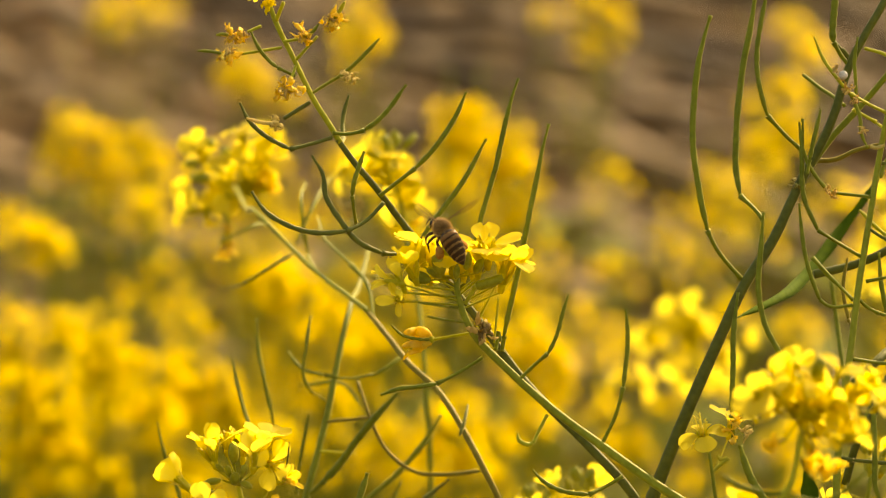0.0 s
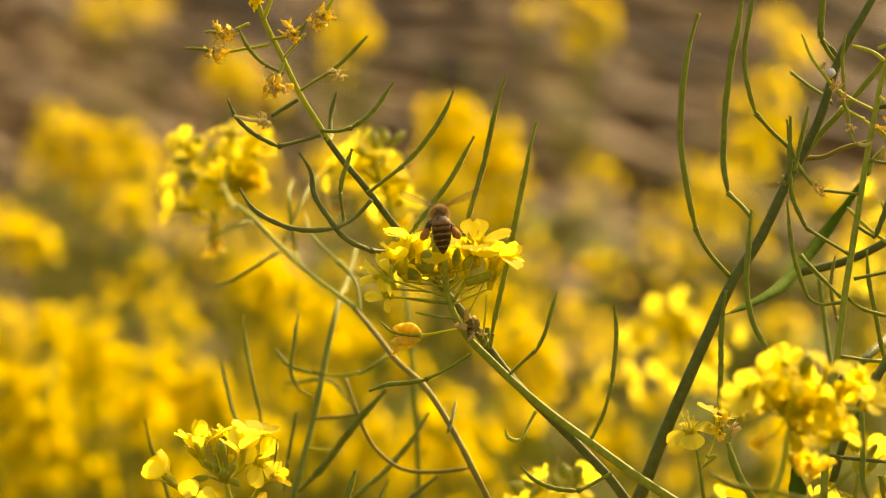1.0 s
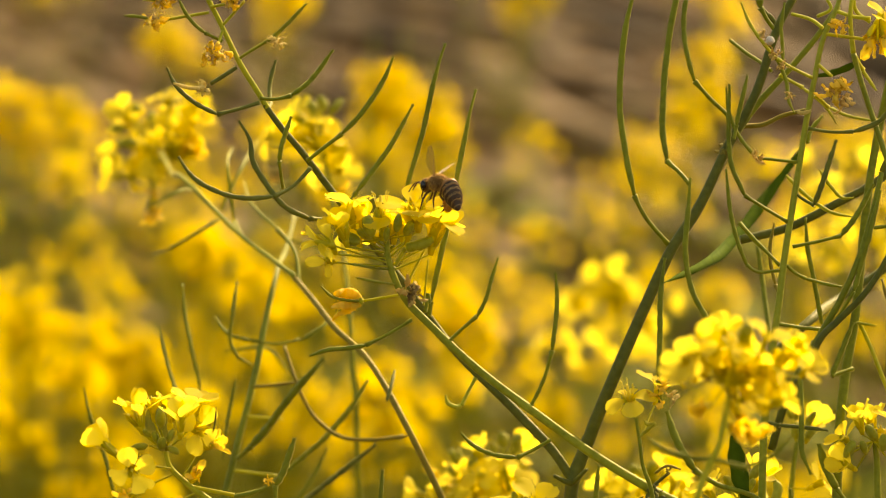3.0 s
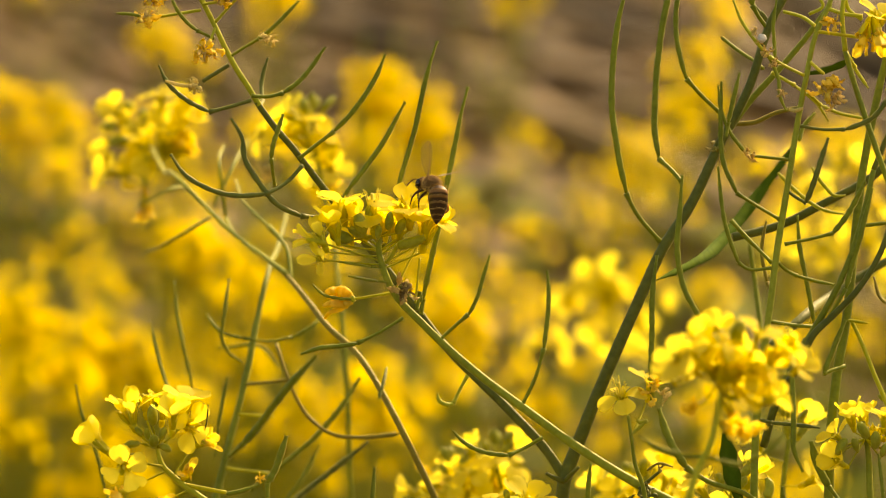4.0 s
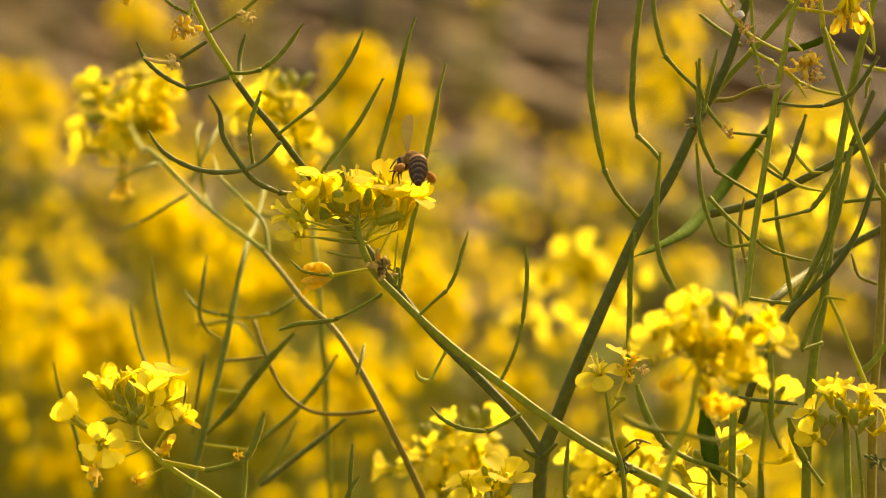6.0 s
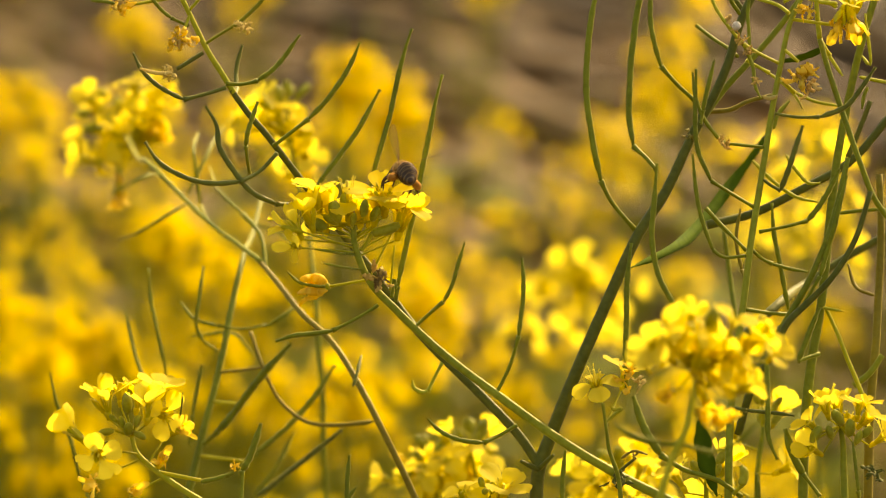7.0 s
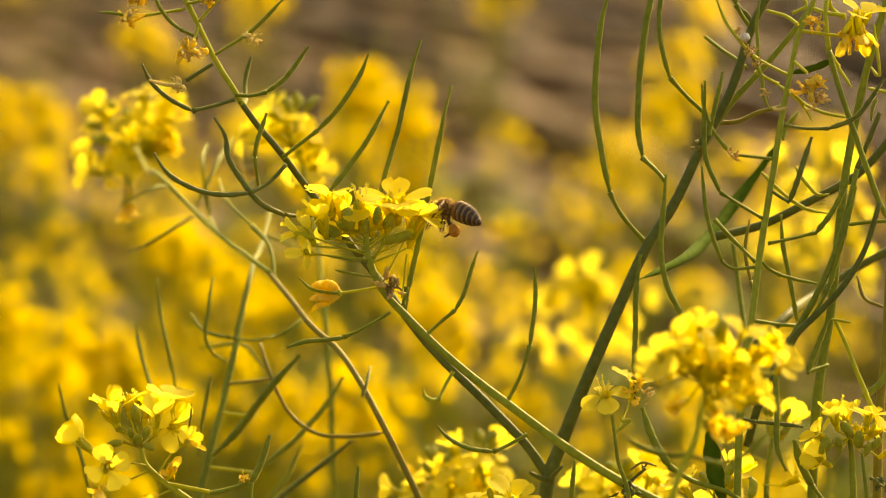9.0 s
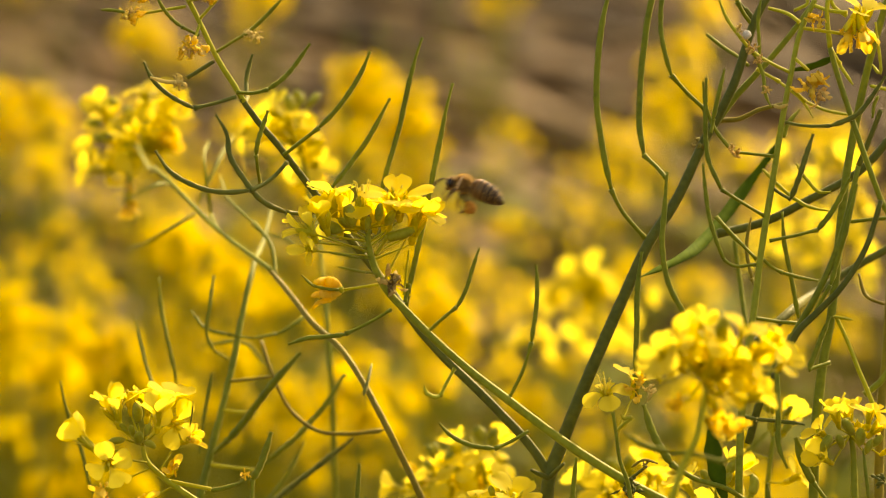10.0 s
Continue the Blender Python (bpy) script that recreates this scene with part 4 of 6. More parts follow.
flower(low, (3.5, -48, -2), (-0.3, 0.8, -0.6), "open", 0.95, 0.2, (10.3, -56.4, 2))
flower(low, (12.1, -46.4, -3), (0.2, 0.9, -0.5), "half", 1.05, 0.5, (10.3, -56.4, 2))
headed_plant("yellow mustard head behind the low stems", (37.6, -51.1, 120), (-0.2, 1, 0), [(39.5, -59.9, 120), (40.7, -68.6, 120)], (0.05, 0.15), 20, 14, 14, 57, 1.0, 0.05)
headed_plant("soft yellow mustard head behind crossing branches", (102.4, 23.9, 420), (0.1, 1, 0), [(102.4, 6.5, 420), (103.2, -18.9, 420), (104, -50.5, 420)], (0.16, 0.55), 16, 19, 30, 59, 1.1, 0.05)
headed_plant("yellow mustard head behind the low stems", (5.9, -45.7, 140), (0.2, 1, 0), [(7.8, -53.3, 140), (8.4, -63.5, 140)], (0.03, 0.16), 10, 11, 14, 61, 0.9, 0.2)
headed_plant("yellow mustard head behind the low stems", (67, -37.7, 60), (0.2, 1, 0), [(65.8, -48.4, 60), (65.8, -56.7, 60)], (0.1, 0.1), 5, 12, 20, 63, 0.95, 0.5)
headed_plant("yellow mustard head at the foot of the crossing stems", (53, -47.5, 20), (0.1, 1, 0), [(53, -54.5, 20), (53, -62.5, 20)], (0.08, 0.08), 6, 10, 14, 67, 0.95, 0.3)


# ---- the thicket of crossing stems ----
def rough_ball(radius, seed):
    v, f = ellipsoid((0, 0, 0), (radius, radius * 0.9, radius * 0.95), 14, 10)
    return [tuple(Vector(p) * (1 + 0.22 * noise.noise(Vector(p) * 2.2 + Vector((seed, 0, 0))))) for p in v], f


def small_flower_plant():
    th = plant("thin mustard stem with one pale open flower", (0.06, -0.02, 0))
    stem(th, "stem", [(31.3, -30.8, -6), (32, -35.3, -6), (32.7, -40.3, -5), (34.3, -44.8, -4), (35.2, -52.6, -3)], 0.32, 0.5, STEM, (0.06, -0.02))
    flower(th, (29.8, -26.2, -8), (-0.15, 0.8, -0.55), "open", 0.85, 0.55, (31.3, -31, -6), False, False, 1)
    flower(th, (36.2, -23.5, -2), (0.2, 0.9, -0.2), "half", 0.9, 0.1, (32.4, -34.2, -6))
    pod(th, [(32.9, -31.2, -6), (33.4, -32, -6), (35.1, -31.8, -6)], 0.42, BUD, [(31.8, -34.7, -6)], 0.35)
    pod(th, [(37.4, -29.4, -6), (38.7, -33.6, -6), (40.5, -37.5, -6), (42.7, -41, -5)], 0.85, POD, [(46.9, -43.7, -4), (54.4, -46.3, -2), (58.8, -49.4, 0)], 0.5, "fat green pod")
    husk(th, (36.2, -25.6, -8), 6, 77, PETAL_OLD)
    husk(th, (38.2, -26.9, -8), 3.5, 78, PALE)
    leaf(th, [(50.7, -33.7, -2), (51.1, -38.2, -2), (52.2, -43.8, -2), (54, -49.3, -2)], 1.7, LEAF, "dark narrow leaf")
    husk(th, (37.6, -41.2, -4), 2.0, 79, STEM_BROWN)
    pod(th, [(40.2, -41, -4), (37.4, -40.3, -4), (35, -41.7, -4)], 0.28, STEM_BROWN, None, 0.3, "dry brown strip")


def light_stem_plant():
    th = plant("light green mustard stem with curved pods on thin stalks", (0.065, 0.0, 0))
    stem(th, "stem", [(72.7, 56, 0), (71.1, 49.9, 0), (68.6, 44.3, 0), (66.6, 35.4, 0), (64.9, 26.5, 0), (63.5, 17.5, 0), (62.4, 10.8, 0), (60.8, 0.8, 0), (59.7, -8.1, 0), (58.2, -19.3, 0), (56.8, -32.7, 0), (56.3, -49.4, 0)],
         0.48, 0.82, STEM_MID, (0.065, 0.0))
    pods = (([(49.2, 18.1, -3), (49.6, 12.3, -3), (51, 5.1, -3), (53.2, -0.8, -2)], [(54.7, -1.9, -2), (59.6, -1.9, 0)], 0.5, POD),
            ([(49.9, 34.9, -2), (49.7, 26.8, -2), (50.1, 19.6, -2), (52.8, 12.9, -2)], [(56.4, 10.7, -1), (61.4, 7.7, 0)], 0.55, POD),
            ([(53.3, 36.6, -3), (52.4, 32.4, -3), (51.2, 26.8, -3)], [(50.7, 24, -3)], 0.5, POD),
            ([(49.2, 34.2, -2), (49.8, 29.2, -2), (52, 24.2, -2), (55, 20.4, -2)], [(58.7, 20, -1), (63.5, 19.5, 0)], 0.45, POD),
            ([(52.1, 50.8, -4), (53.9, 46.4, -4), (56.3, 43, -4), (59.2, 39.7, -3)], [(62.6, 37.8, -2), (66.4, 36.1, 0)], 0.42, STEM_LIGHT),
            ([(79.5, 13.9, -3), (78.4, 9.5, -3), (77, 4.1, -3), (75.6, -1.4, -2), (74.3, -5.9, -2)], [(71, -11.5, -1), (67.8, -14.8, 1)], 0.6, POD),
            ([(78.6, 15.3, 3), (76.9, 12, 3), (74.6, 8.1, 2), (72, 5, 1)], [(67.7, 3.9, 0), (62.4, 2.8, 0)], 0.6, POD),
            ([(70.8, 23.8, -3), (69.5, 19.7, -3), (68.1, 15.3, -3), (66.5, 11, -2)], [(64.9, 11.9, -1), (63, 13.3, 0)], 0.62, POD_DARK),
            ([(85.2, 35.3, -2), (82.6, 31.4, -2), (79.3, 27.5, -2), (74.3, 25.5, -1)], [(69.9, 25.5, 0), (65.5, 26.2, 0)], 0.55, POD_DARK),
            ([(68.7, 28.9, 6), (66.3, 26, 4), (65.4, 23.2, 2)], None, 0.5, POD),
            ([(72.2, -5.1, 3), (69, -4.5, 3), (65.1, -3.5, 2)], [(62.8, -2.3, 1), (61.2, -0.9, 0)], 0.4, POD),
            ([(59, 7.5, 4), (58.1, 0.8, 4), (59.2, -4.8, 3)], [(60, -7, 1)], 0.42, STEM_BROWN),
            ([(57.8, 1.4, 6), (54.6, 4.7, 6), (52.2, 7.5, 6)], [(60, -0.9, 2)], 0.4, POD),
            ([(60.9, 51.1, 2), (60.2, 46.6, 2), (60.5, 42.2, 2), (60.6, 39.4, 2)], None, 0.42, POD),
            ([(62.6, 29.2, -2), (61.6, 31.4, -2), (61.1, 35.3, -2), (59.8, 38.7, -2)], [(58.8, 40, -3)], 0.45, POD),
            ([(65.9, 29.7, -2), (64.2, 29.2, -2), (63.1, 29.5, -2)], None, 0.42, PALE),
            ([(71.4, 27.2, 5), (69.7, 30, 5), (64.6, 34.4, 4)], [(60, 36.8, 2)], 0.36, STEM_LIGHT),
            ([(79.3, 27.7, 5), (73.7, 28.8, 5), (69.7, 30.5, 4)], [(67.2, 32.6, 0)], 0.36, STEM_LIGHT))
    for points, foot, r, mat in pods:
        pod(th, points, r * 0.98, mat, foot, 0.34)
    # dried flowers on thin stalks
    pedicel(th, spot((68.3, 44.9, 0)), spot((77, 43.6, -2)), 0.36)
    pedicel(th, spot((67.2, 39, 0)), spot((70, 36.4, -2)), 0.36)
    husk(th, (70.8, 34.4, -3), 8, 81, PETAL_OLD)
    husk(th, (71.7, 32.5, -3), 6, 82, DRY)
    husk(th, (70.9, 46.5, -2), 5, 83, PETAL_OLD)
    for k, (x, y, s) in enumerate(((1303, 56, 2.6), (1327, 90, 2.8), (1318, 72, 2.2), (1342, 112, 2.6), (1355, 165, 2.4), (1302, 280, 3.0), (1295, 268, 2.5))):
        husk(th, ((x - 19.2 - 784) / 8.961, (441 - y + 16.1) / 8.961, -4), s, 90 + k, DRY)
    ball = part("gall", mesh_of("gall", [scaled(rough_ball(0.9, 5), MM)], CHALK), th, th.matrix_basis.inverted() @ Matrix.Translation(spot((57.7, 43.3, -5))), "small round white gall")
    pod(th, [(65.8, -42, -3), (64.2, -38.2, -3), (64, -31.5, -3), (63.7, -22.6, -2)], 0.6, POD, [(64.9, -19.3, 0), (66.7, -16, 2)], 0.45)
    pod(th, [(69.2, -33.4, -2), (64.8, -32.8, -2), (59.8, -32.4, -1)], 0.42, POD_DARK, [(57.4, -31.8, 0)], 0.36)
    stem(th, "branch", [(59.5, -12.4, 0), (64.5, -13.2, 2), (68.2, -13.5, 4)], 0.4, 0.42, STEM)
    pod(th, [(58.6, -43.2, -3), (59.3, -44.6, -3), (58.8, -47.1, -3)], 1.0, BUD, [(57.4, -48.8, -1)], 0.4, "fat green bud")
    stem(th, "branch", [(71.1, 49.3, 0), (74.3, 48.2, -1), (77.6, 47.8, -2)], 0.4, 0.42, STEM_LIGHT)


def thicket_plant():
    th = plant("strong green mustard stem with dark slanting branches", (0.08, 0.04, 0))
    stem(th, "stem", [(87.8, 55.8, 6), (85, 46.8, 6), (82.2, 36.7, 6), (80.5, 28.9, 6), (79.1, 22.1, 6), (78, 15.4, 6), (77.1, 7.5, 6), (76.2, -1.4, 6), (75.1, -11.6, 6), (73.2, -22.8, 6), (72, -34, 6), (71.5, -49.7, 6)],
         0.7, 1.05, STEM, (0.08, 0.04))
    stem(th, "branch", [(74.3, 40.9, -1), (76, 34.8, -1), (78.2, 28.1, -1), (80.5, 21.4, -1), (82.7, 15.3, -1), (85, 9.7, 0), (90.2, 3, 2)], 0.55, 0.62, STEM)
    stem(th, "branch", [(74.3, 54.3, -1), (73.7, 47.6, -1), (74.3, 40.9, -1)], 0.42, 0.55, STEM_LIGHT)
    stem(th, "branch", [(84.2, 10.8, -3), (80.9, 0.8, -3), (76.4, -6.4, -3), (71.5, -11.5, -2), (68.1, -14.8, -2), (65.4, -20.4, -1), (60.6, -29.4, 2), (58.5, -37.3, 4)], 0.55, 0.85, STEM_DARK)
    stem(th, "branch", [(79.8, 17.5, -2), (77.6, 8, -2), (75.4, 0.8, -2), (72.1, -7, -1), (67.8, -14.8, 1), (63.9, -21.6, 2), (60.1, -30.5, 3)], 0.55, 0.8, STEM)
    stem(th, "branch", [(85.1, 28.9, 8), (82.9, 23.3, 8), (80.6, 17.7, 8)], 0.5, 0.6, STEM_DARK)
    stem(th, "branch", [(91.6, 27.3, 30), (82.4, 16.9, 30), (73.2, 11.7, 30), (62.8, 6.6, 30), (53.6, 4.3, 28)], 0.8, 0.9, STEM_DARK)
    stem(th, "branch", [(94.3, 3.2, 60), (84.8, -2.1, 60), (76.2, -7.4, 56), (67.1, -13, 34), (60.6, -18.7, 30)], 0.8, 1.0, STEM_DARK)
    stem(th, "branch", [(75.8, -12.1, 4), (78.1, -17.1, 4), (80.3, -22.7, 4), (82, -26.7, 4), (84.8, -33.9, 4)], 0.4, 0.5, STEM_LIGHT)
    stem(th, "branch", [(87.6, -21.7, 10), (85.3, -25.1, 10), (81.9, -27.9, 10)], 0.6, 0.7, STEM)
    stem(th, "branch", [(58.8, 3.2, 60), (59.9, -5.1, 60), (60.9, -14.5, 56), (61.8, -26.2, 52)], 0.5, 0.6, STEM)
    pod(th, [(74.3, -12, -2), (72.6, -15.9, -2), (70.9, -20.4, -2), (70, -22.6, -2)], 0.58, POD, [(71.5, -22.1, -1), (74.3, -21.3, 1)], 0.4)
    pod(th, [(79, -12.8, 2), (77.4, -12.6, 2), (75.3, -12.2, 4)], 0.34, STEM_LIGHT, None)
    pod(th, [(89.6, 7.3, 8), (85.1, 7.2, 8), (78.4, 6.6, 8)], 0.4, POD, None)
    pod(th, [(75.2, 12.6, 10), (72.9, 12.6, 10), (70.6, 14.9, 10), (68.4, 18.3, 10)], 0.4, STEM_LIGHT, None)
    pod(th, [(75.2, 8.7, 10), (70.6, 9.8, 10), (65.6, 13.2, 10), (61.6, 17.1, 10)], 0.42, STEM_LIGHT, None)
    pod(th, [(65.8, 8.7, 14), (66.4, 1.9, 14), (67.8, -5.4, 14), (69.2, -12.8, 14)], 0.55, POD, None)
    pod(th, [(79.2, 33.8, 4), (78.1, 35.5, 4), (76.4, 38, 4)], 0.42, STEM_LIGHT, [(74.4, 41, 0)])
    pod(th, [(89.5, 32.2, 6), (86.6, 32.8, 6), (82.7, 33.6, 6)], 0.4, STEM_LIGHT, None)
    pod(th, [(82.9, 27.1, 2), (83.3, 29.9, 2), (84.1, 31.5, 2)], 0.4, POD, None)
    pod(th, [(83.5, 46.1, 2), (84.1, 36, 2), (83, 37.7, 3)], 0.36, STEM_LIGHT, None)
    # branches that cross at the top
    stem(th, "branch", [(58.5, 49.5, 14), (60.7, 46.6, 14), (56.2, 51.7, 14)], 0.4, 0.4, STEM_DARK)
    stem(th, "branch", [(68, 48.8, 12), (70.8, 50.5, 12), (69.7, 52.8, 12)], 0.36, 0.36, STEM_LIGHT)
    stem(th, "branch", [(62.6, 49.2, 8), (66.6, 48, 8), (68.7, 46.3, 6)], 0.36, 0.4, STEM_LIGHT)
    stem(th, "branch", [(78.2, 47.4, 6), (75.4, 49.6, 6), (74.7, 53.5, 4)], 0.42, 0.42, STEM_LIGHT)
    pod(th, [(57, 62.5, 8), (56.6, 56.9, 8), (56.3, 52.4, 8), (56.5, 50.4, 8)], 0.75, POD, [(57.9, 48, 9), (59.6, 45.8, 10)], 0.45)
    leaf(th, [(66.9, 36.6, 4), (70.2, 37.2, 4), (74.1, 38.6, 3), (76.9, 40.5, 3)], 0.7, LEAF, "short dark leaf")
    # half-dry flowers at the top
    flower(th, (81.3, 48.8, -4), (0.2, 0.8, -0.3), "half", 0.95, 0.2, (77.4, 44, -2))
    flower(th, (80.7, 43, -5), (0.2, -0.9, -0.3), "cup", 1.15, 0.5, (77.4, 44, -2), True)
    flower(th, (77.4, 43, -5), (-0.3, -0.9, -0.3), "cup", 0.9, 0.8, (77.4, 44, -2), True)


def edge_plant():
    th = plant("brown woody mustard stalk with a green tinge", (0.12, 0.05, 0))
    stem(th, "stem", [(87.3, 14.4, 14), (87.7, 4.2, 14), (87.2, -9.4, 14), (86.5, -20.7, 13), (85.6, -29.7, 13), (85, -50.1, 13)], 0.7, 1.0, STEM_BROWN, (0.12, 0.05))
    pod(th, [(81.6, -3.7, 20), (83.1, -8.3, 18), (86.7, -10, 16)], 0.4, STEM_BROWN, None)


def low_edge_plant():
    th = plant("mustard flower head with pale open flowers and buds", (0.1, -0.01, 0))
    stem(th, "stem", [(77.8, -32.1, 0), (78.9, -38.3, 0), (79.1, -43.8, 0), (79.4, -52.8, 0)], 0.5, 0.8, STEM, (0.1, -0.01))
    hold = (78.3, -35.5, 0)
    for p, d, kind, s in (((71.6, -34.3, -2), (-0.7, 0.6, -0.25), "half", 0.72), ((74.9, -30, -1), (-0.3, 1.0, -0.15), "cup", 0.8), ((82.1, -30.2, -2), (0.1, 1.0, -0.2), "half", 0.8), ((84.5, -32.8, -2), (0.6, 0.7, -0.3), "half", 0.8),
                          ((72, -39.5, -3), (-0.5, 0.3, -0.5), "cup", 0.8), ((80.9, -33, 4), (0.2, 0.8, -0.2), "open", 0.77), ((88, -37.2, 2), (0.7, 0.5, -0.3), "half", 0.8), ((78.1, -30.8, 5), (-0.1, 1.0, 0.0), "cup", 0.77)):
        flower(th, p, d, kind, s, None, hold)
    for k, (x, y) in enumerate(((1500, 760), (1485, 785), (1520, 778), (1535, 795), (1460, 790), (1550, 785))):
        bud(th, ((x - 19.2 - 784) / 8.961, (441 - y + 16.1) / 8.961, -4), (0.25 * (k - 2), 0.8, -0.4), 1.0, hold)
    pod(th, [(80.5, -38.3, -5), (81, -42.5, -5), (81.6, -48.1, -5)], 0.42, POD, [(82, -52.6, -3)], 0.35)
    pod(th, [(67.7, -36.1, 3), (69, -40.6, 3), (71.3, -45.1, 3)], 0.9, POD, [(74.6, -49.5, 2)], 0.4)
    pod(th, [(62, -45.1, 2), (62.3, -48.4, 2), (62.5, -52.9, 2)], 0.6, POD, None)
    husk(th, (84.2, -44.4, -6), 4.5, 99, STEM_DARK, "dark withered bud")


small_flower_plant()
light_stem_plant()
thicket_plant()
edge_plant()
low_edge_plant()

# ---- the field behind ----
def field_head(seed, radius, count, bare):
    """One mesh of petals and one of green for a plant of the field, its head's middle at the origin."""
    rnd = random.Random(seed)
    yellow, green = [], []
    for i in range(count):
        f = (i + 0.5) / count
        a = i * 2.4 + rnd.uniform(-0.4, 0.4)
        reach = radius * (0.15 + 0.75 * math.sqrt(f)) * rnd.uniform(0.8, 1.15)
        z = radius * (0.75 - 1.5 * f * f) + rnd.uniform(-0.2, 0.2) * radius
        c = Vector((math.cos(a) * reach, math.sin(a) * reach, z))
        way = Vector((math.cos(a) * (0.4 + 0.7 * f), math.sin(a) * (0.4 + 0.7 * f), 1.0 - 0.6 * f)).normalized()
        m = upright(c - way * 0.004, way, rnd.uniform(0, 1.5), rnd.uniform(0.8, 1.05))
        data = petal_data(rnd.choice([50, 70, 85]), 4, seed * 31 + i, 7.3, 4, 3)
        for k in range(4):
            yellow.append(scaled(data, MM, m @ Matrix.Rotation(k * math.pi / 2 + rnd.uniform(-0.2, 0.2), 4, "Z")))
        foot = Vector((0, 0, z - radius))
        green.append(tube_data([foot, (c + foot) * 0.5 + Vector((0, 0, -0.002)), c], [0.0005, 0.0005, 0.0006], 4))
    lean = rnd.uniform(-0.03, 0.03)
    line = glide([(0, 0, 0.025), (lean * 0.1, 0, -0.08), (lean, 0.01, -0.35), (lean * 1.5, 0, -0.75), (lean * 1.5, 0, -1.1)], 4)
    main = tube_data(line, np.linspace(0.0007, 0.0017, len(line)), 6)
    for i in range(3 if bare else 12):
        z = -0.05 - 0.022 * i
        a = rnd.uniform(0, 6.28)
        d = Vector((math.cos(a), math.sin(a), rnd.uniform(0.2, 0.9)))
        foot = Vector((lean * 0.1, 0, z))
        green.append(tube_data([foot, foot + d * 0.012, foot + d * 0.022 + Vector((0, 0, 0.012)), foot + d * 0.03 + Vector((0, 0, 0.035))], [0.0004, 0.0004, 0.0007, 0.0003], 4))
    leaves = []
    for i in range(2 if bare else 8):
        z = -0.13 - 0.06 * i
        a = rnd.uniform(0, 6.28)
        d = Vector((math.cos(a), math.sin(a), 0.25))
        side = Vector((-math.sin(a), math.cos(a), 0))
        foot = Vector((lean * 0.6, 0.005, z))
        size = rnd.uniform(0.05, 0.09)
        v, fc = [], []
        for s in range(6):
            t = s / 5
            q = foot + d * size * t + Vector((0, 0, -0.03 * t * t))
            h = size * 0.16 * math.sin(math.pi * (0.1 + 0.86 * t))
            v += [q - side * h, q + Vector((0, 0, -0.002)), q + side * h]
        for s in range(5):
            b = s * 3
            fc += [(b, b + 1, b + 4, b + 3), (b + 1, b + 2, b + 5, b + 4)]
        leaves.append((v, fc))
    return mesh_of("flower_head", yellow, FIELD_PETAL), mesh_of("pod_spike", green, FIELD_GREEN), mesh_of("stem", [main], FIELD_GREEN), mesh_of("foliage", leaves, FIELD_LEAF)


FIELD = {}
for shape, (radius, count) in {"small": (0.008, 6), "middle": (0.011, 9), "large": (0.015, 14), "loose": (0.016, 7)}.items():
    for bare in (False, True):
        for i in range(2):
            th = new("field_mustard_plant")
            tagged(th, "distant mustard plant with a loose yellow head" if shape == "loose" else "distant mustard plant with a blurred yellow head", "plant", "mustard plants of the field")
            for name, me in zip(("flower_head", "pod_spike", "stem", "foliage"), field_head(11 + 5 * len(FIELD) + i, radius, count, bare)):
                part(name, me, th, Matrix.Identity(4))
            FIELD.setdefault((shape, bare), []).append(th)
field_used = set()


def field_plant(p, k, shape="middle", bare=False):
    """A plant of the field with its head at p."""
    m = Matrix.Translation(spot(p)) @ Matrix.Rotation(k * 1.9, 4, "Z") @ Matrix.Rotation(radians(10 * math.sin(k * 2.3)), 4, "X")
    th = FIELD[shape, bare][k % 2]
    if th.name in field_used:
        copy_thing(th, m)
    else:
        th.matrix_basis = m
        field_used.add(th.name)


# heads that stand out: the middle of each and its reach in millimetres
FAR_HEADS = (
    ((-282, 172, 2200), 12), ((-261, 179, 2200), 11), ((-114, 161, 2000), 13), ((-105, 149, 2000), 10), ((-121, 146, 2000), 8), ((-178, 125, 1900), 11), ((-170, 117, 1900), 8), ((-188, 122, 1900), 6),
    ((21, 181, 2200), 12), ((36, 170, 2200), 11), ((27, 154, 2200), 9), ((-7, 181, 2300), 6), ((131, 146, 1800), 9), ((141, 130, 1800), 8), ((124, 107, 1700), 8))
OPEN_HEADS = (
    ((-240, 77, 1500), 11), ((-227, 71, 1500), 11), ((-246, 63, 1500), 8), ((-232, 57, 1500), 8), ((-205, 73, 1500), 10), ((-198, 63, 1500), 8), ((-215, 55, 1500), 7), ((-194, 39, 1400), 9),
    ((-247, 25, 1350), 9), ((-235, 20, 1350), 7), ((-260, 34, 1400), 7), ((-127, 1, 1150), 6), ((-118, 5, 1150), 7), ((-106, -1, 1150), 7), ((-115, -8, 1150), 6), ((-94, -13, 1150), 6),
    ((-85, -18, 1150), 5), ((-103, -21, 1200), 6))
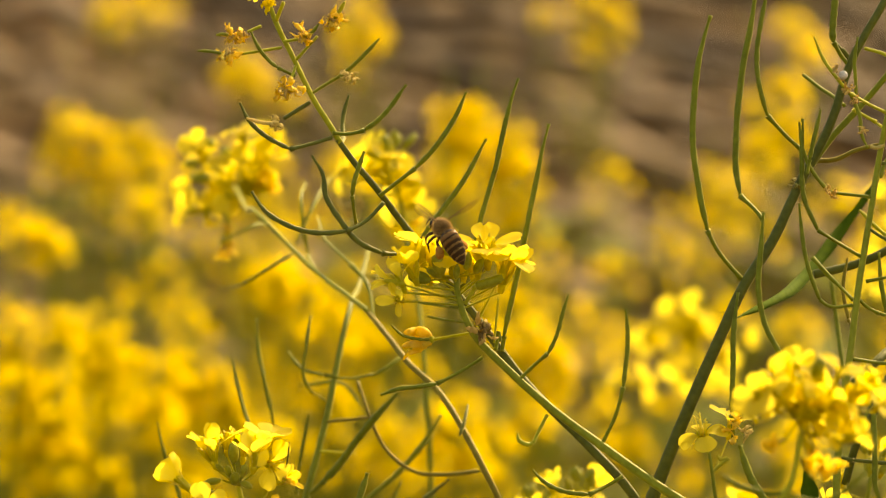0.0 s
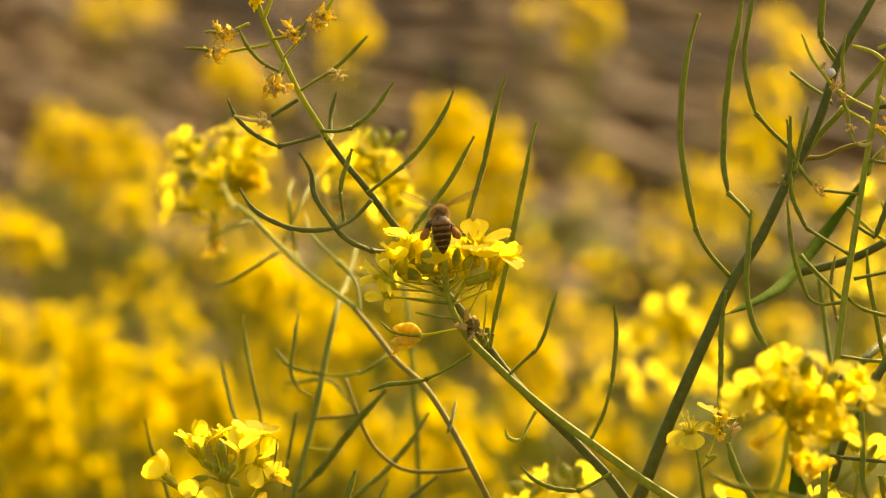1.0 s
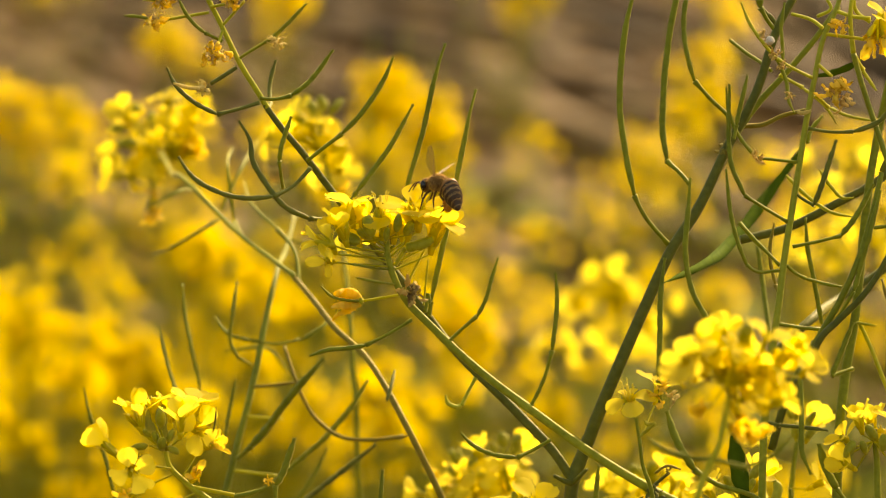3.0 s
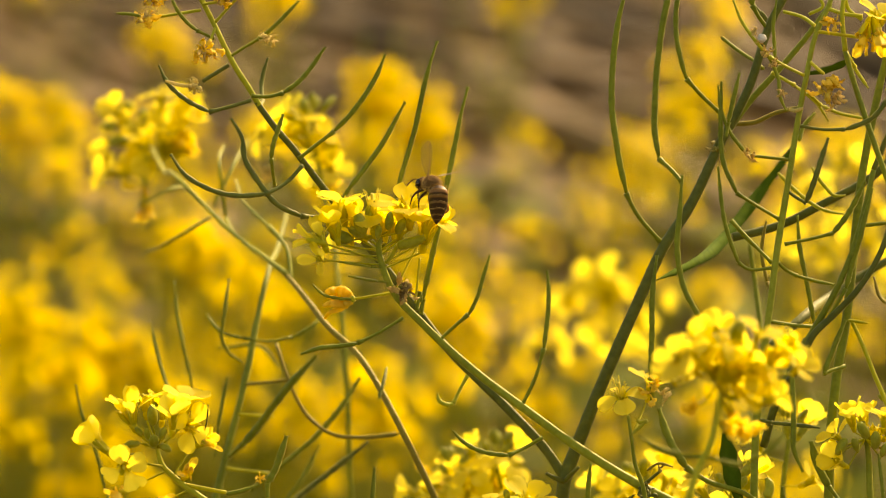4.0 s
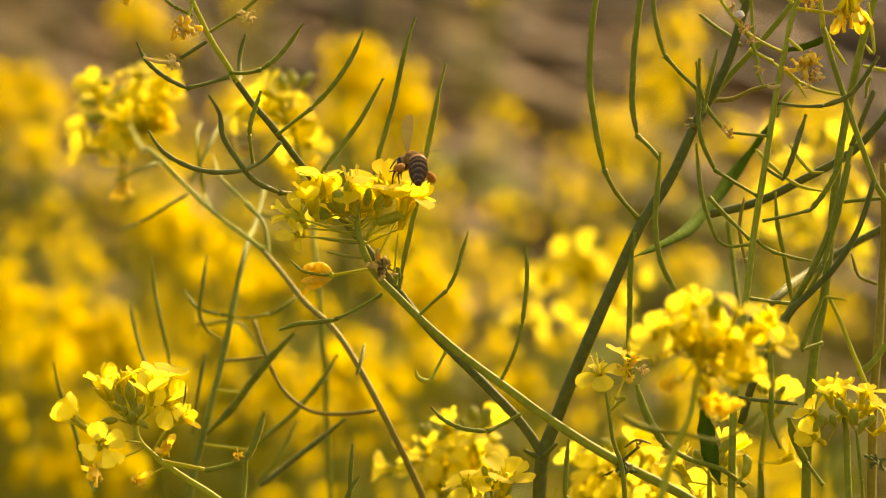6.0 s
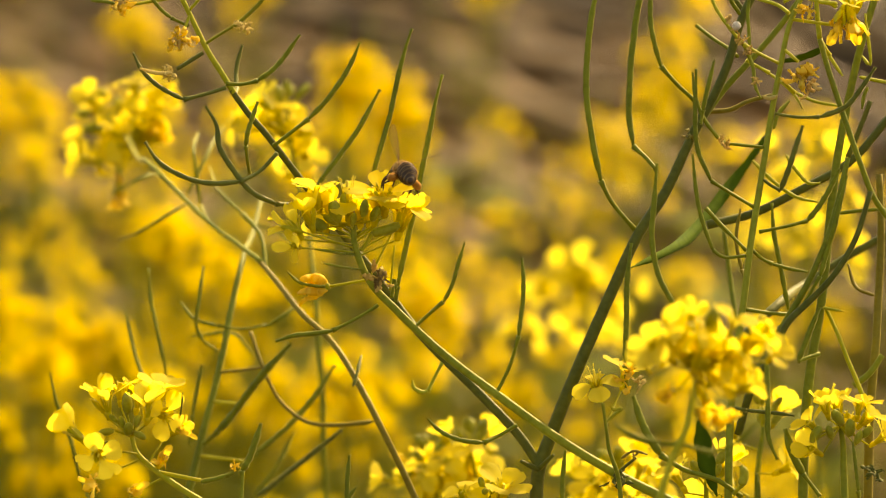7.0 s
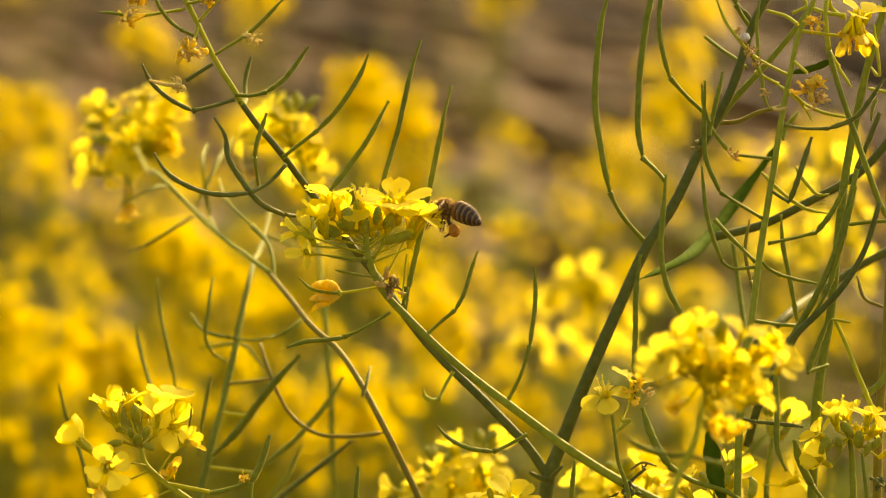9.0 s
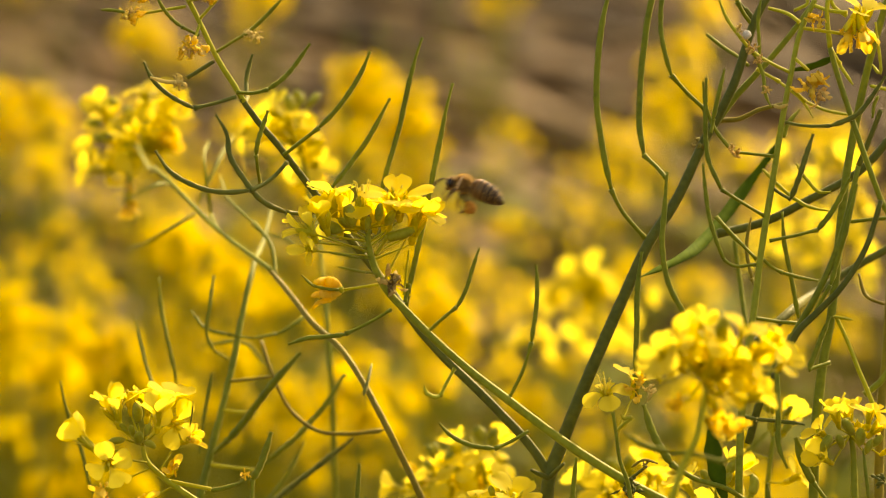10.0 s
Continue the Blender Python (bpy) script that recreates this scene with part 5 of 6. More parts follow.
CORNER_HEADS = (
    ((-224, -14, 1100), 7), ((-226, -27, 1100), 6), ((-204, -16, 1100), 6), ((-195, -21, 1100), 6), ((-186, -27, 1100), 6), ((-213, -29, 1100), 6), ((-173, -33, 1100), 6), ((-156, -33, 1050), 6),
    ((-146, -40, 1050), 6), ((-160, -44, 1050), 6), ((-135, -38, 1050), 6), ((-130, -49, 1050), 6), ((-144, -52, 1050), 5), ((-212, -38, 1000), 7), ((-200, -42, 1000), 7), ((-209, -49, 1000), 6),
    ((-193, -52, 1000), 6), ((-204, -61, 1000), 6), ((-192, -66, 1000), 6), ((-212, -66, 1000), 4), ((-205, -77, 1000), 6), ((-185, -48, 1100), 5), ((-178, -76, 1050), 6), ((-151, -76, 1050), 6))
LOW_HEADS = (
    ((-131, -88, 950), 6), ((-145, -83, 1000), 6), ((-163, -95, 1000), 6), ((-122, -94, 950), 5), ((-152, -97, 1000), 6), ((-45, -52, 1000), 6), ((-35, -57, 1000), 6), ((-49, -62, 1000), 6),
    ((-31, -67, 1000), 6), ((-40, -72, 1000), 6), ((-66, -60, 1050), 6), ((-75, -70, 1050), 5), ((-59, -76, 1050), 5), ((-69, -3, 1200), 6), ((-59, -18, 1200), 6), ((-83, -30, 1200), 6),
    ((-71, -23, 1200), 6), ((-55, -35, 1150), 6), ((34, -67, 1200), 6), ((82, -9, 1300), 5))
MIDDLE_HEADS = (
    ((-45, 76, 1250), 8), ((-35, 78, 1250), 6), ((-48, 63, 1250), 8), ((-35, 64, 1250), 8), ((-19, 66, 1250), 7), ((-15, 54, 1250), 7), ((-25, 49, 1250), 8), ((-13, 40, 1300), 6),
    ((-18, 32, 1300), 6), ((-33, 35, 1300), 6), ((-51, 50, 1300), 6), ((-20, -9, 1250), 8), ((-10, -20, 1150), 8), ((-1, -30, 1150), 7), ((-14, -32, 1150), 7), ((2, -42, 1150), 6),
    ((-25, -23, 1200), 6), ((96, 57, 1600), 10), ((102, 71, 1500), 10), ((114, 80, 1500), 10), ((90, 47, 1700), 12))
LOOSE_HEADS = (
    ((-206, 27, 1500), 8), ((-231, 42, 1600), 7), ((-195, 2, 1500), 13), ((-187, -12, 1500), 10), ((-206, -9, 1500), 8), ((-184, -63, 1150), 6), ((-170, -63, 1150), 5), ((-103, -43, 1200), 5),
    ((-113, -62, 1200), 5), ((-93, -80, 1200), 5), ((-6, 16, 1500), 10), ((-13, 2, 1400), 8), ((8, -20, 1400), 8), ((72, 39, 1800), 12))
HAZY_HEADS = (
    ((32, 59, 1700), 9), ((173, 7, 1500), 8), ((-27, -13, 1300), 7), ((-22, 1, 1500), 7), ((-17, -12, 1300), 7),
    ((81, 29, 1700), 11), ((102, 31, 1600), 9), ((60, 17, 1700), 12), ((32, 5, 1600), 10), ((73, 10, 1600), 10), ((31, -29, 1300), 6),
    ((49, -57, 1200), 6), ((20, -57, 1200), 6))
spread = random.Random(77)
k = 0
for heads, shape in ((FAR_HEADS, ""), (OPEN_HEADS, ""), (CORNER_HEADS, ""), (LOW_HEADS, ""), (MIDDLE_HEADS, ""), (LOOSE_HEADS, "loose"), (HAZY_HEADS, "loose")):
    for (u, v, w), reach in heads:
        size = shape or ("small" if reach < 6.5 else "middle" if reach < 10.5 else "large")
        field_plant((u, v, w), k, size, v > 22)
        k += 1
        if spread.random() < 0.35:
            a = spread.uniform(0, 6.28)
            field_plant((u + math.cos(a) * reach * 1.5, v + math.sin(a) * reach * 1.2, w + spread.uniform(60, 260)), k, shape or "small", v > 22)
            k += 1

# more of them stand behind, where the field is thick
for i in range(170):
    w = spread.uniform(1000, 1700)
    u, v = (spread.uniform(-112, 2), spread.uniform(-66, -30) if i % 5 < 3 else spread.uniform(-40, -4)) if i % 6 else (spread.uniform(0, 75), spread.uniform(-58, -28))
    if -6 < u < 30 and v > -22 or -14 < u < 32 and i % 2:
        continue
    field_plant((u * (1 + w / 1000), v * (1 + w / 1000), w), k, ("small", "middle", "loose")[i % 3])
    k += 1

# behind the leaning branch they stand farther off
for i in range(26):
    w = spread.uniform(1350, 1850)
    u, v = spread.uniform(-64, -18), spread.uniform(0, 27)
    field_plant((u * (1 + w / 1000), v * (1 + w / 1000), w), k, ("loose", "small", "middle")[i % 3], v > 8)
    k += 1

# and behind the crossing stems
for i in range(16):
    w = spread.uniform(1300, 1800)
    u, v = spread.uniform(40, 92), spread.uniform(-30, 22)
    field_plant((u * (1 + w / 1000), v * (1 + w / 1000), w), k, ("loose", "middle", "loose")[i % 3], v > 8)
    k += 1

# the field goes on at both sides: unseen plants added for shade and bounce
for i in range(16):
    y = spread.uniform(0.1, 2.6)
    edge = 0.20 + 0.14 * (y + 1)
    x = spread.choice((-1, 1)) * spread.uniform(edge, 2.3)
    field_plant(((x) * 1000, (spread.uniform(0.70, 0.93) - 1.0 + y * math.sin(TILT)) * 1000 / math.cos(TILT), y * 1000), k + i, ("small", "middle", "large")[i % 3], i % 3 == 0)

# leafy plants that have finished flowering fill the gaps lower down
GREEN = new("leafy_mustard_plant")
tagged(GREEN, "distant leafy mustard plant with few flowers", "plant", "mustard plants of the field")
for name, me in zip(("flower_head", "pod_spike", "stem", "foliage"), field_head(71, 0.012, 6, False)):
    if name != "flower_head":
        part(name, me, GREEN, Matrix.Identity(4))
for i in range(64):
    w = spread.uniform(1250, 2000)
    u = spread.uniform(-150, 190) * (1 + w / 1000)
    v = (26 - spread.random() * 70 - (16 if u > 40 else 0)) * (1 + w / 1000)
    if -8 < u / (1 + w / 1000) < 56:
        v -= 30 * (1 + w / 1000)
    m = Matrix.Translation(spot((u, v, w))) @ Matrix.Rotation(i * 2.1, 4, "Z")
    if i:
        copy_thing(GREEN, m)
    else:
        GREEN.matrix_basis = m


# ---- dry stalks on the bare strip beyond ----
def dry_stalks(count, seed, y0, y1, lo, hi, rise):
    rnd = random.Random(seed)
    chunks = []
    for i in range(count):
        y = rnd.uniform(y0, y1)
        x = rnd.uniform(-0.16, 0.16) * (y + 1.2)
        a = rnd.gauss(2.75, 0.4)
        size = rnd.uniform(lo, hi)
        d = Vector((math.cos(a), math.sin(a) * 0.8, 0)) * size
        z = rnd.uniform(0.0, 0.10) * rise
        lift = rnd.uniform(0.0, 0.32) * rise * size
        q = Vector((x, y, z))
        bow = Vector((rnd.uniform(-0.06, 0.06), rnd.uniform(-0.06, 0.06), 0.06 * rise)) * size
        r = rnd.choice([0.006, 0.009, 0.014, 0.022, 0.03])
        line = glide([q, q + d * 0.5 + bow + Vector((0, 0, lift * 0.6)), q + d + Vector((0, 0, lift))], 3)
        chunks.append(tube_data(line, np.linspace(r, r * 0.35, len(line)), 5))
    ob = new("dry_stalks", mesh_of("dry_stalks", chunks, STRAW))
    tagged(ob, "tangled pale dry stalks lying on brown soil", "dry stalks", "", "stuff")


dry_stalks(330, 5, 3.4, 8.5, 0.35, 1.1, 1.0)


def dry_stalk(a, b, r, k):
    """A thick pale stalk that lies across the strip."""
    a, b = spot(a), spot(b)
    mid = (a + b) / 2 + Vector((0, 0, 0.03))
    line = glide([a, mid, b], 5)
    radii = [r * (1 + 0.2 * noise.noise(Vector((i * 0.7, k, 0)))) for i in range(len(line))]
    ob = new("dry_stalk", mesh_of("dry_stalk", [tube_data(line, radii, 9, 0.8)], STALK))
    tagged(ob, "thick pale tan dry stalk lying on the soil", "dry stalk", "fallen dry stalks")


STALK = material("pale_stalk", (0.40, 0.25, 0.11), (0.70, 0.48, 0.24), 5, 0.65, 0.0, None, 0.3, 8, 0.3, 0.2)
for k, (a, b, r) in enumerate((((-238.4, 463.4, 6604.9), (-137.4, 378.8, 6207.1), 0.022), ((-137.9, 384.2, 6232.3), (-23.8, 314.3, 5903.7), 0.024), ((-30.9, 283.6, 5759.2), (113.6, 251.5, 5607.9), 0.016), ((-11.2, 183.1, 5286.3), (64.7, 156.8, 5162.6), 0.022), ((9.5, 124.8, 5012), (72.4, 111.5, 4949.7), 0.026), ((9, 64.6, 4728.7), (68.1, 58.5, 4700.3), 0.032),
                               ((-597.5, 352.6, 6083.6), (-499.6, 320.2, 5931.5), 0.022), ((-786.7, 422.8, 6413.9), (-625.5, 362.9, 6132.5), 0.024), ((-556.6, 307.5, 5871.6), (-403.3, 254.2, 5620.7), 0.014), ((20.9, 213.9, 5431.1), (129.8, 227.6, 5495.8), 0.014), ((113.3, 203.7, 5383.4), (169.3, 167.8, 5214.5), 0.014), ((-314.5, 304.6, 5857.9), (-197.7, 263.2, 5663.3), 0.012))):
    dry_stalk(a, b, r, k)

# ---- the bee ----
def bee_stripes():
    """Brown abdomen with amber and pale rings across its length."""
    m = bpy.data.materials.new("bee_abdomen")
    m.use_nodes = True
    nt = m.node_tree
    n, l = nt.nodes, nt.links
    b = n["Principled BSDF"]
    co = n.new("ShaderNodeTexCoord")
    sep = n.new("ShaderNodeSeparateXYZ")
    l.new(co.outputs["Object"], sep.inputs[0])
    ns = n.new("ShaderNodeTexNoise")
    ns.inputs["Scale"].default_value = 1800
    l.new(co.outputs["Object"], ns.inputs["Vector"])
    wob = n.new("ShaderNodeMath")
    wob.operation = "MULTIPLY_ADD"
    l.new(ns.outputs["Fac"], wob.inputs[0])
    wob.inputs[1].default_value = 0.0004
    l.new(sep.outputs["Y"], wob.inputs[2])
    mr = n.new("ShaderNodeMapRange")
    mr.inputs["From Min"].default_value, mr.inputs["From Max"].default_value = -0.00765, 0.00027
    l.new(wob.outputs[0], mr.inputs["Value"])
    ramp = n.new("ShaderNodeValToRGB")
    cr = ramp.color_ramp
    dark, amber, pale = (0.052, 0.026, 0.009, 1), (0.26, 0.115, 0.026, 1), (0.235, 0.14, 0.052, 1)
    stops = [(0.0, dark), (0.15, dark), (0.16, pale), (0.178, dark), (0.25, dark), (0.262, pale), (0.285, dark), (0.385, dark), (0.398, pale), (0.425, dark), (0.525, dark), (0.54, pale), (0.57, pale), (0.585, dark), (0.655, dark), (0.69, amber), (0.742, pale), (0.752, dark), (0.785, dark), (0.82, amber), (0.90, amber), (0.91, dark), (1.0, dark)]
    cr.elements[0].position, cr.elements[0].color = stops[0]
    cr.elements[1].position, cr.elements[1].color = stops[-1]
    for pos, col in stops[1:-1]:
        e = cr.elements.new(pos)
        e.color = col
    l.new(mr.outputs["Result"], ramp.inputs["Fac"])
    l.new(ramp.outputs["Color"], b.inputs["Base Color"])
    b.inputs["Roughness"].default_value = 0.42
    b.inputs["Specular IOR Level"].default_value = 0.3
    return m


def wing_film():
    m = bpy.data.materials.new("bee_wing")
    m.use_nodes = True
    nt = m.node_tree
    n, l = nt.nodes, nt.links
    b = n["Principled BSDF"]
    b.inputs["Base Color"].default_value = (0.42, 0.28, 0.12, 1)
    b.inputs["Roughness"].default_value = 0.25
    clear = n.new("ShaderNodeBsdfTransparent")
    mix = n.new("ShaderNodeMixShader")
    mix.inputs[0].default_value = 0.36
    l.new(clear.outputs[0], mix.inputs[1])
    l.new(b.outputs[0], mix.inputs[2])
    l.new(mix.outputs[0], n["Material Output"].inputs["Surface"])
    return m


FUR = material("bee_fur", (0.07, 0.035, 0.012), (0.22, 0.11, 0.03), 900, 0.85, 0.0, None, 1.0, 4, 0.2, 0.0, None, 0.12)
HAIR = material("bee_hair", (0.42, 0.25, 0.07), (0.82, 0.57, 0.22), 900, 0.7, 0.5, None, 0.0, 4, 0.3, 0.2)
SHELL = material("bee_shell", (0.045, 0.023, 0.008), (0.13, 0.07, 0.025), 900, 0.5, 0.0, None, 0.3, 5, 0.15)
EYES = material("bee_eye", (0.006, 0.005, 0.004), (0.02, 0.015, 0.01), 900, 0.15)
POLLEN = material("pollen", (0.36, 0.13, 0.013), (0.62, 0.28, 0.045), 1500, 0.85, 0.0, None, 1.0, 3, 0.2)
VEIN = material("wing_vein", (0.16, 0.09, 0.03), (0.34, 0.21, 0.08), 900, 0.5)
STRIPES = bee_stripes()
WING = wing_film()


def bristles(centre, rad, count, size, seed, keep=lambda p: True):
    """Short fine hairs standing on an ellipsoid."""
    rnd = random.Random(seed)
    verts, faces = [], []
    while len(faces) < count:
        p = Vector((rnd.gauss(0, 1), rnd.gauss(0, 1), rnd.gauss(0, 1))).normalized()
        if not keep(p):
            continue
        q = Vector((centre[0] + p.x * rad[0], centre[1] + p.y * rad[1], centre[2] + p.z * rad[2]))
        d = (p + Vector((rnd.gauss(0, 0.35), rnd.gauss(0, 0.35), rnd.gauss(0, 0.35)))).normalized()
        s = d.orthogonal().normalized() * 0.028
        i = len(verts)
        verts += [q - s, q + s, q + d * size * rnd.uniform(0.6, 1.2)]
        faces.append((i, i + 1, i + 2))
    return verts, faces


def fringe(y, w, h, z, count, size, seed):
    """A band of short hairs that lie backwards along the edge of a plate."""
    rnd = random.Random(seed)
    verts, faces = [], []
    for i in range(count):
        a = rnd.uniform(0, math.tau)
        out = Vector((math.cos(a), 0, math.sin(a)))
        q = Vector((0.8 * w * out.x, y - rnd.uniform(0.0, 0.25), z + h * out.z)) + out * 0.04
        d = (Vector((0, -1, 0)) + out * rnd.uniform(0.15, 0.55)).normalized() * size * rnd.uniform(0.6, 1.2)
        e = Vector((-out.z, 0, out.x)) * 0.022
        k = len(verts)
        verts += [q - e, q + e, q + d]
        faces.append((k, k + 1, k + 2))
    return verts, faces


BEE = 1.0 * MM


def make_bee():
    """A honeybee 12 mm long; head towards y, back towards z."""
    bee = new("honeybee")
    bee.empty_display_size = 0.005
    tagged(bee, "honeybee with striped brown abdomen carrying orange pollen", "bee")
    rest = Matrix.Identity(4)
    mm = lambda chunks: [scaled(c, BEE) for c in chunks]
    thorax = part("thorax", mesh_of("thorax", mm([ellipsoid((0, 2.3, 0.25), (1.8, 2.0, 1.75), 16, 12)]), FUR), bee, rest, "furry tan thorax")
    part("fur", mesh_of("fur", mm([bristles((0, 2.3, 0.25), (1.75, 1.95, 1.7), 2800, 0.5, 3)]), HAIR, False), thorax, rest, "pale tan hairs")
    head = part("head", mesh_of("head", mm([ellipsoid((0, 4.9, -0.35), (1.55, 0.95, 1.45), 14, 10)]), FUR), bee, rest)
    part("fur", mesh_of("fur", mm([bristles((0, 4.9, -0.35), (1.5, 0.9, 1.4), 260, 0.5, 4)]), HAIR, False), head, rest)
    for s in (-1, 1):
        part("eye", mesh_of("eye", mm([ellipsoid((1.22 * s, 4.95, -0.25), (0.42, 0.62, 0.98), 10, 8)]), EYES), head, rest, "dark compound eye")
        part("antenna", mesh_of("antenna", mm([tube_data(glide([(0.35 * s, 5.7, 0.0), (0.7 * s, 6.4, 0.3), (1.0 * s, 7.4, -0.6), (1.2 * s, 8.0, -1.6)], 4), np.linspace(0.14, 0.12, 13), 6)]), SHELL), head, rest)
    part("tongue", mesh_of("tongue", mm([tube_data(glide([(0, 5.4, -1.4), (0, 5.7, -2.6), (0, 5.5, -3.6)], 4), np.linspace(0.22, 0.08, 9), 6)]), SHELL), head, rest)
    # abdomen: overlapping plates that narrow to the tail, hinged at the waist, each with a fringe of short hairs
    rings = ((0.32, 0.6, 0.55, 0.0), (-0.09, 1.55, 1.45, 0.05), (-0.63, 2.05, 1.85, 0.08), (-0.65, 2.15, 1.95, 0.08), (-1.71, 2.36, 2.08, 0.05), (-1.74, 2.25, 1.98, 0.05), (-3.06, 2.38, 2.05, -0.05),
             (-3.09, 2.27, 1.95, -0.05), (-4.32, 2.16, 1.85, -0.2), (-4.35, 2.06, 1.76, -0.2), (-5.49, 1.68, 1.45, -0.42), (-5.52, 1.58, 1.36, -0.42), (-6.48, 0.98, 0.86, -0.66), (-7.20, 0.2, 0.2, -0.85))
    sides = 24
    v = [(0.8 * w * math.cos(q * math.tau / sides), y, z + h * math.sin(q * math.tau / sides)) for y, w, h, z in rings for q in range(sides)]
    f = [(i * sides + q, i * sides + (q + 1) % sides, (i + 1) * sides + (q + 1) % sides, (i + 1) * sides + q) for i in range(len(rings) - 1) for q in range(sides)]
    f += [tuple(range(sides - 1, -1, -1)), tuple((len(rings) - 1) * sides + q for q in range(sides))]
    abdomen = part("abdomen", mesh_of("abdomen", mm([(v, f)]), STRIPES), bee, rest, "abdomen ringed in dark brown, amber and cream")
    part("fur", mesh_of("fur", mm([bristles((0, -0.5, 0.0), (2.05, 0.9, 1.85), 260, 0.5, 6)] + [fringe(*ring, 170, 0.36, 60 + k) for k, ring in enumerate(rings[3:12:2])]), HAIR, False), abdomen, rest, "pale bands of short hairs")
    # legs
    hind = []
    for s in (-1, 1):
        for y, reach, back in ((3.5, 2.3, 1.4), (2.3, 2.7, 0.0)):
            pts = [(0.9 * s, y, -1.2), (1.9 * s, y + back * 0.4, -1.7), ((reach + 0.2) * s, y + back * 0.8, -2.9), (reach * s, y + back * 1.1, -4.0), ((reach - 0.2) * s, y + back * 1.3, -4.8)]
            ln = glide(pts, 3)
            rr = np.interp(np.linspace(0, 1, len(ln)), np.linspace(0, 1, 5), [0.26, 0.30, 0.25, 0.19, 0.10])
            part("leg", mesh_of("leg", mm([tube_data(ln, rr, 7, 0.7)]), SHELL), bee, rest)
        ln = glide([(0, 0, 0), (0.4 * s, 0.3, -1.0), (0.2 * s, -0.4, -2.1), (0, -0.8, -3.1), (-0.1 * s, -0.2, -4.0), (-0.2 * s, 0.5, -4.6)], 3)
        rr = np.interp(np.linspace(0, 1, len(ln)), np.linspace(0, 1, 6), [0.28, 0.36, 0.40, 0.38, 0.20, 0.08])
        leg = part("hind_leg", mesh_of("hind_leg", mm([tube_data(ln, rr, 7, 0.7)]), SHELL), bee, rest)
        part("pollen_load", mesh_of("pollen_load", mm([ellipsoid((0.35 * s, -1.3, -3.1), (0.85, 1.0, 1.2), 12, 10), ellipsoid((0.45 * s, -1.0, -2.6), (0.7, 0.8, 0.9), 10, 8)]), POLLEN), leg, rest, "round orange pollen load")
        hind.append(leg)
    # wings: rooted at the origin of their own space, along -y
    wings = []
    for s in (-1, 1):
        v, f = [], []
        rows = 9
        for i in range(rows + 1):
            t = i / rows
            w = 2.3 * math.sin(math.pi * min(1, 0.06 + 0.90 * t)) ** 0.6 * (0.45 + 0.75 * t)
            v += [(-0.25 * s + 0.5 * s * t - 0.3 * w * s, -7.5 * t, 0.02), (0.9 * w * s, -7.5 * t, 0.10 * math.sin(6 * t)), ]
        for i in range(rows):
            a = i * 2
            f.append((a, a + 1, a + 3, a + 2))
        ribs = [tube_data(glide([(0, 0, 0.05), (-0.1 * s, -4.0, 0.06), (0.15 * s, -7.2, 0.05)], 4), np.linspace(0.07, 0.04, 9), 5),
                tube_data(glide([(0.1 * s, 0, 0.05), (0.5 * s, -3.6, 0.08), (0.9 * s, -6.7, 0.1)], 4), np.linspace(0.06, 0.03, 9), 4)]
        wing = part("wing", mesh_of("wing", [scaled((v, f), BEE)] + mm(ribs), [WING, VEIN, VEIN]), bee, rest, "clear brownish wing")
        wings.append(wing)
    return bee, wings, abdomen, hind


bee, wings, abdomen, hind_legs = make_bee()


def stance(place, heading, back):
    """The bee's pose: its middle, the way its head points and the way its back faces, all in plan axes."""
    y = facing(heading)
    x = y.cross(facing(back)).normalized()
    z = x.cross(y)
    m = Matrix((x, y, z)).transposed().to_4x4()
    m.translation = spot(place)
    return m


def wing_pose(s, spread, lift, twist=0):
    return Matrix.Translation((1.1 * s * BEE, 2.6 * BEE, 1.6 * BEE)) @ Matrix.Rotation(radians(spread * s), 4, "Z") @ Matrix.Rotation(radians(-lift), 4, "X") @ Matrix.Rotation(radians(twist * s), 4, "Y")


def tail_pose(down, aside):
    """The abdomen hinged at the waist: degrees that the tail dips and swings to the bee's right."""
    return Matrix.Translation((0, 0.4 * BEE, 0.1 * BEE)) @ Matrix.Rotation(radians(aside), 4, "Z") @ Matrix.Rotation(radians(down), 4, "X")


def leg_pose(s, out, fold=0):
    return Matrix.Translation((0.9 * s * BEE, 1.1 * BEE, -1.0 * BEE)) @ Matrix.Rotation(radians(-out * s), 4, "Y") @ Matrix.Rotation(radians(-fold), 4, "X")


def bent(degrees_up):
    """The visited plant's pose: its stem springs up and to the right about a place low on it when the bee's weight is off."""
    foot = spot((46.5, -51.3, 2))
    return Matrix.Translation(foot) @ Matrix.Rotation(radians(degrees_up), 4, BACK) @ Matrix.Translation(-foot) @ Matrix.Translation((0.075, 0.02, 0))


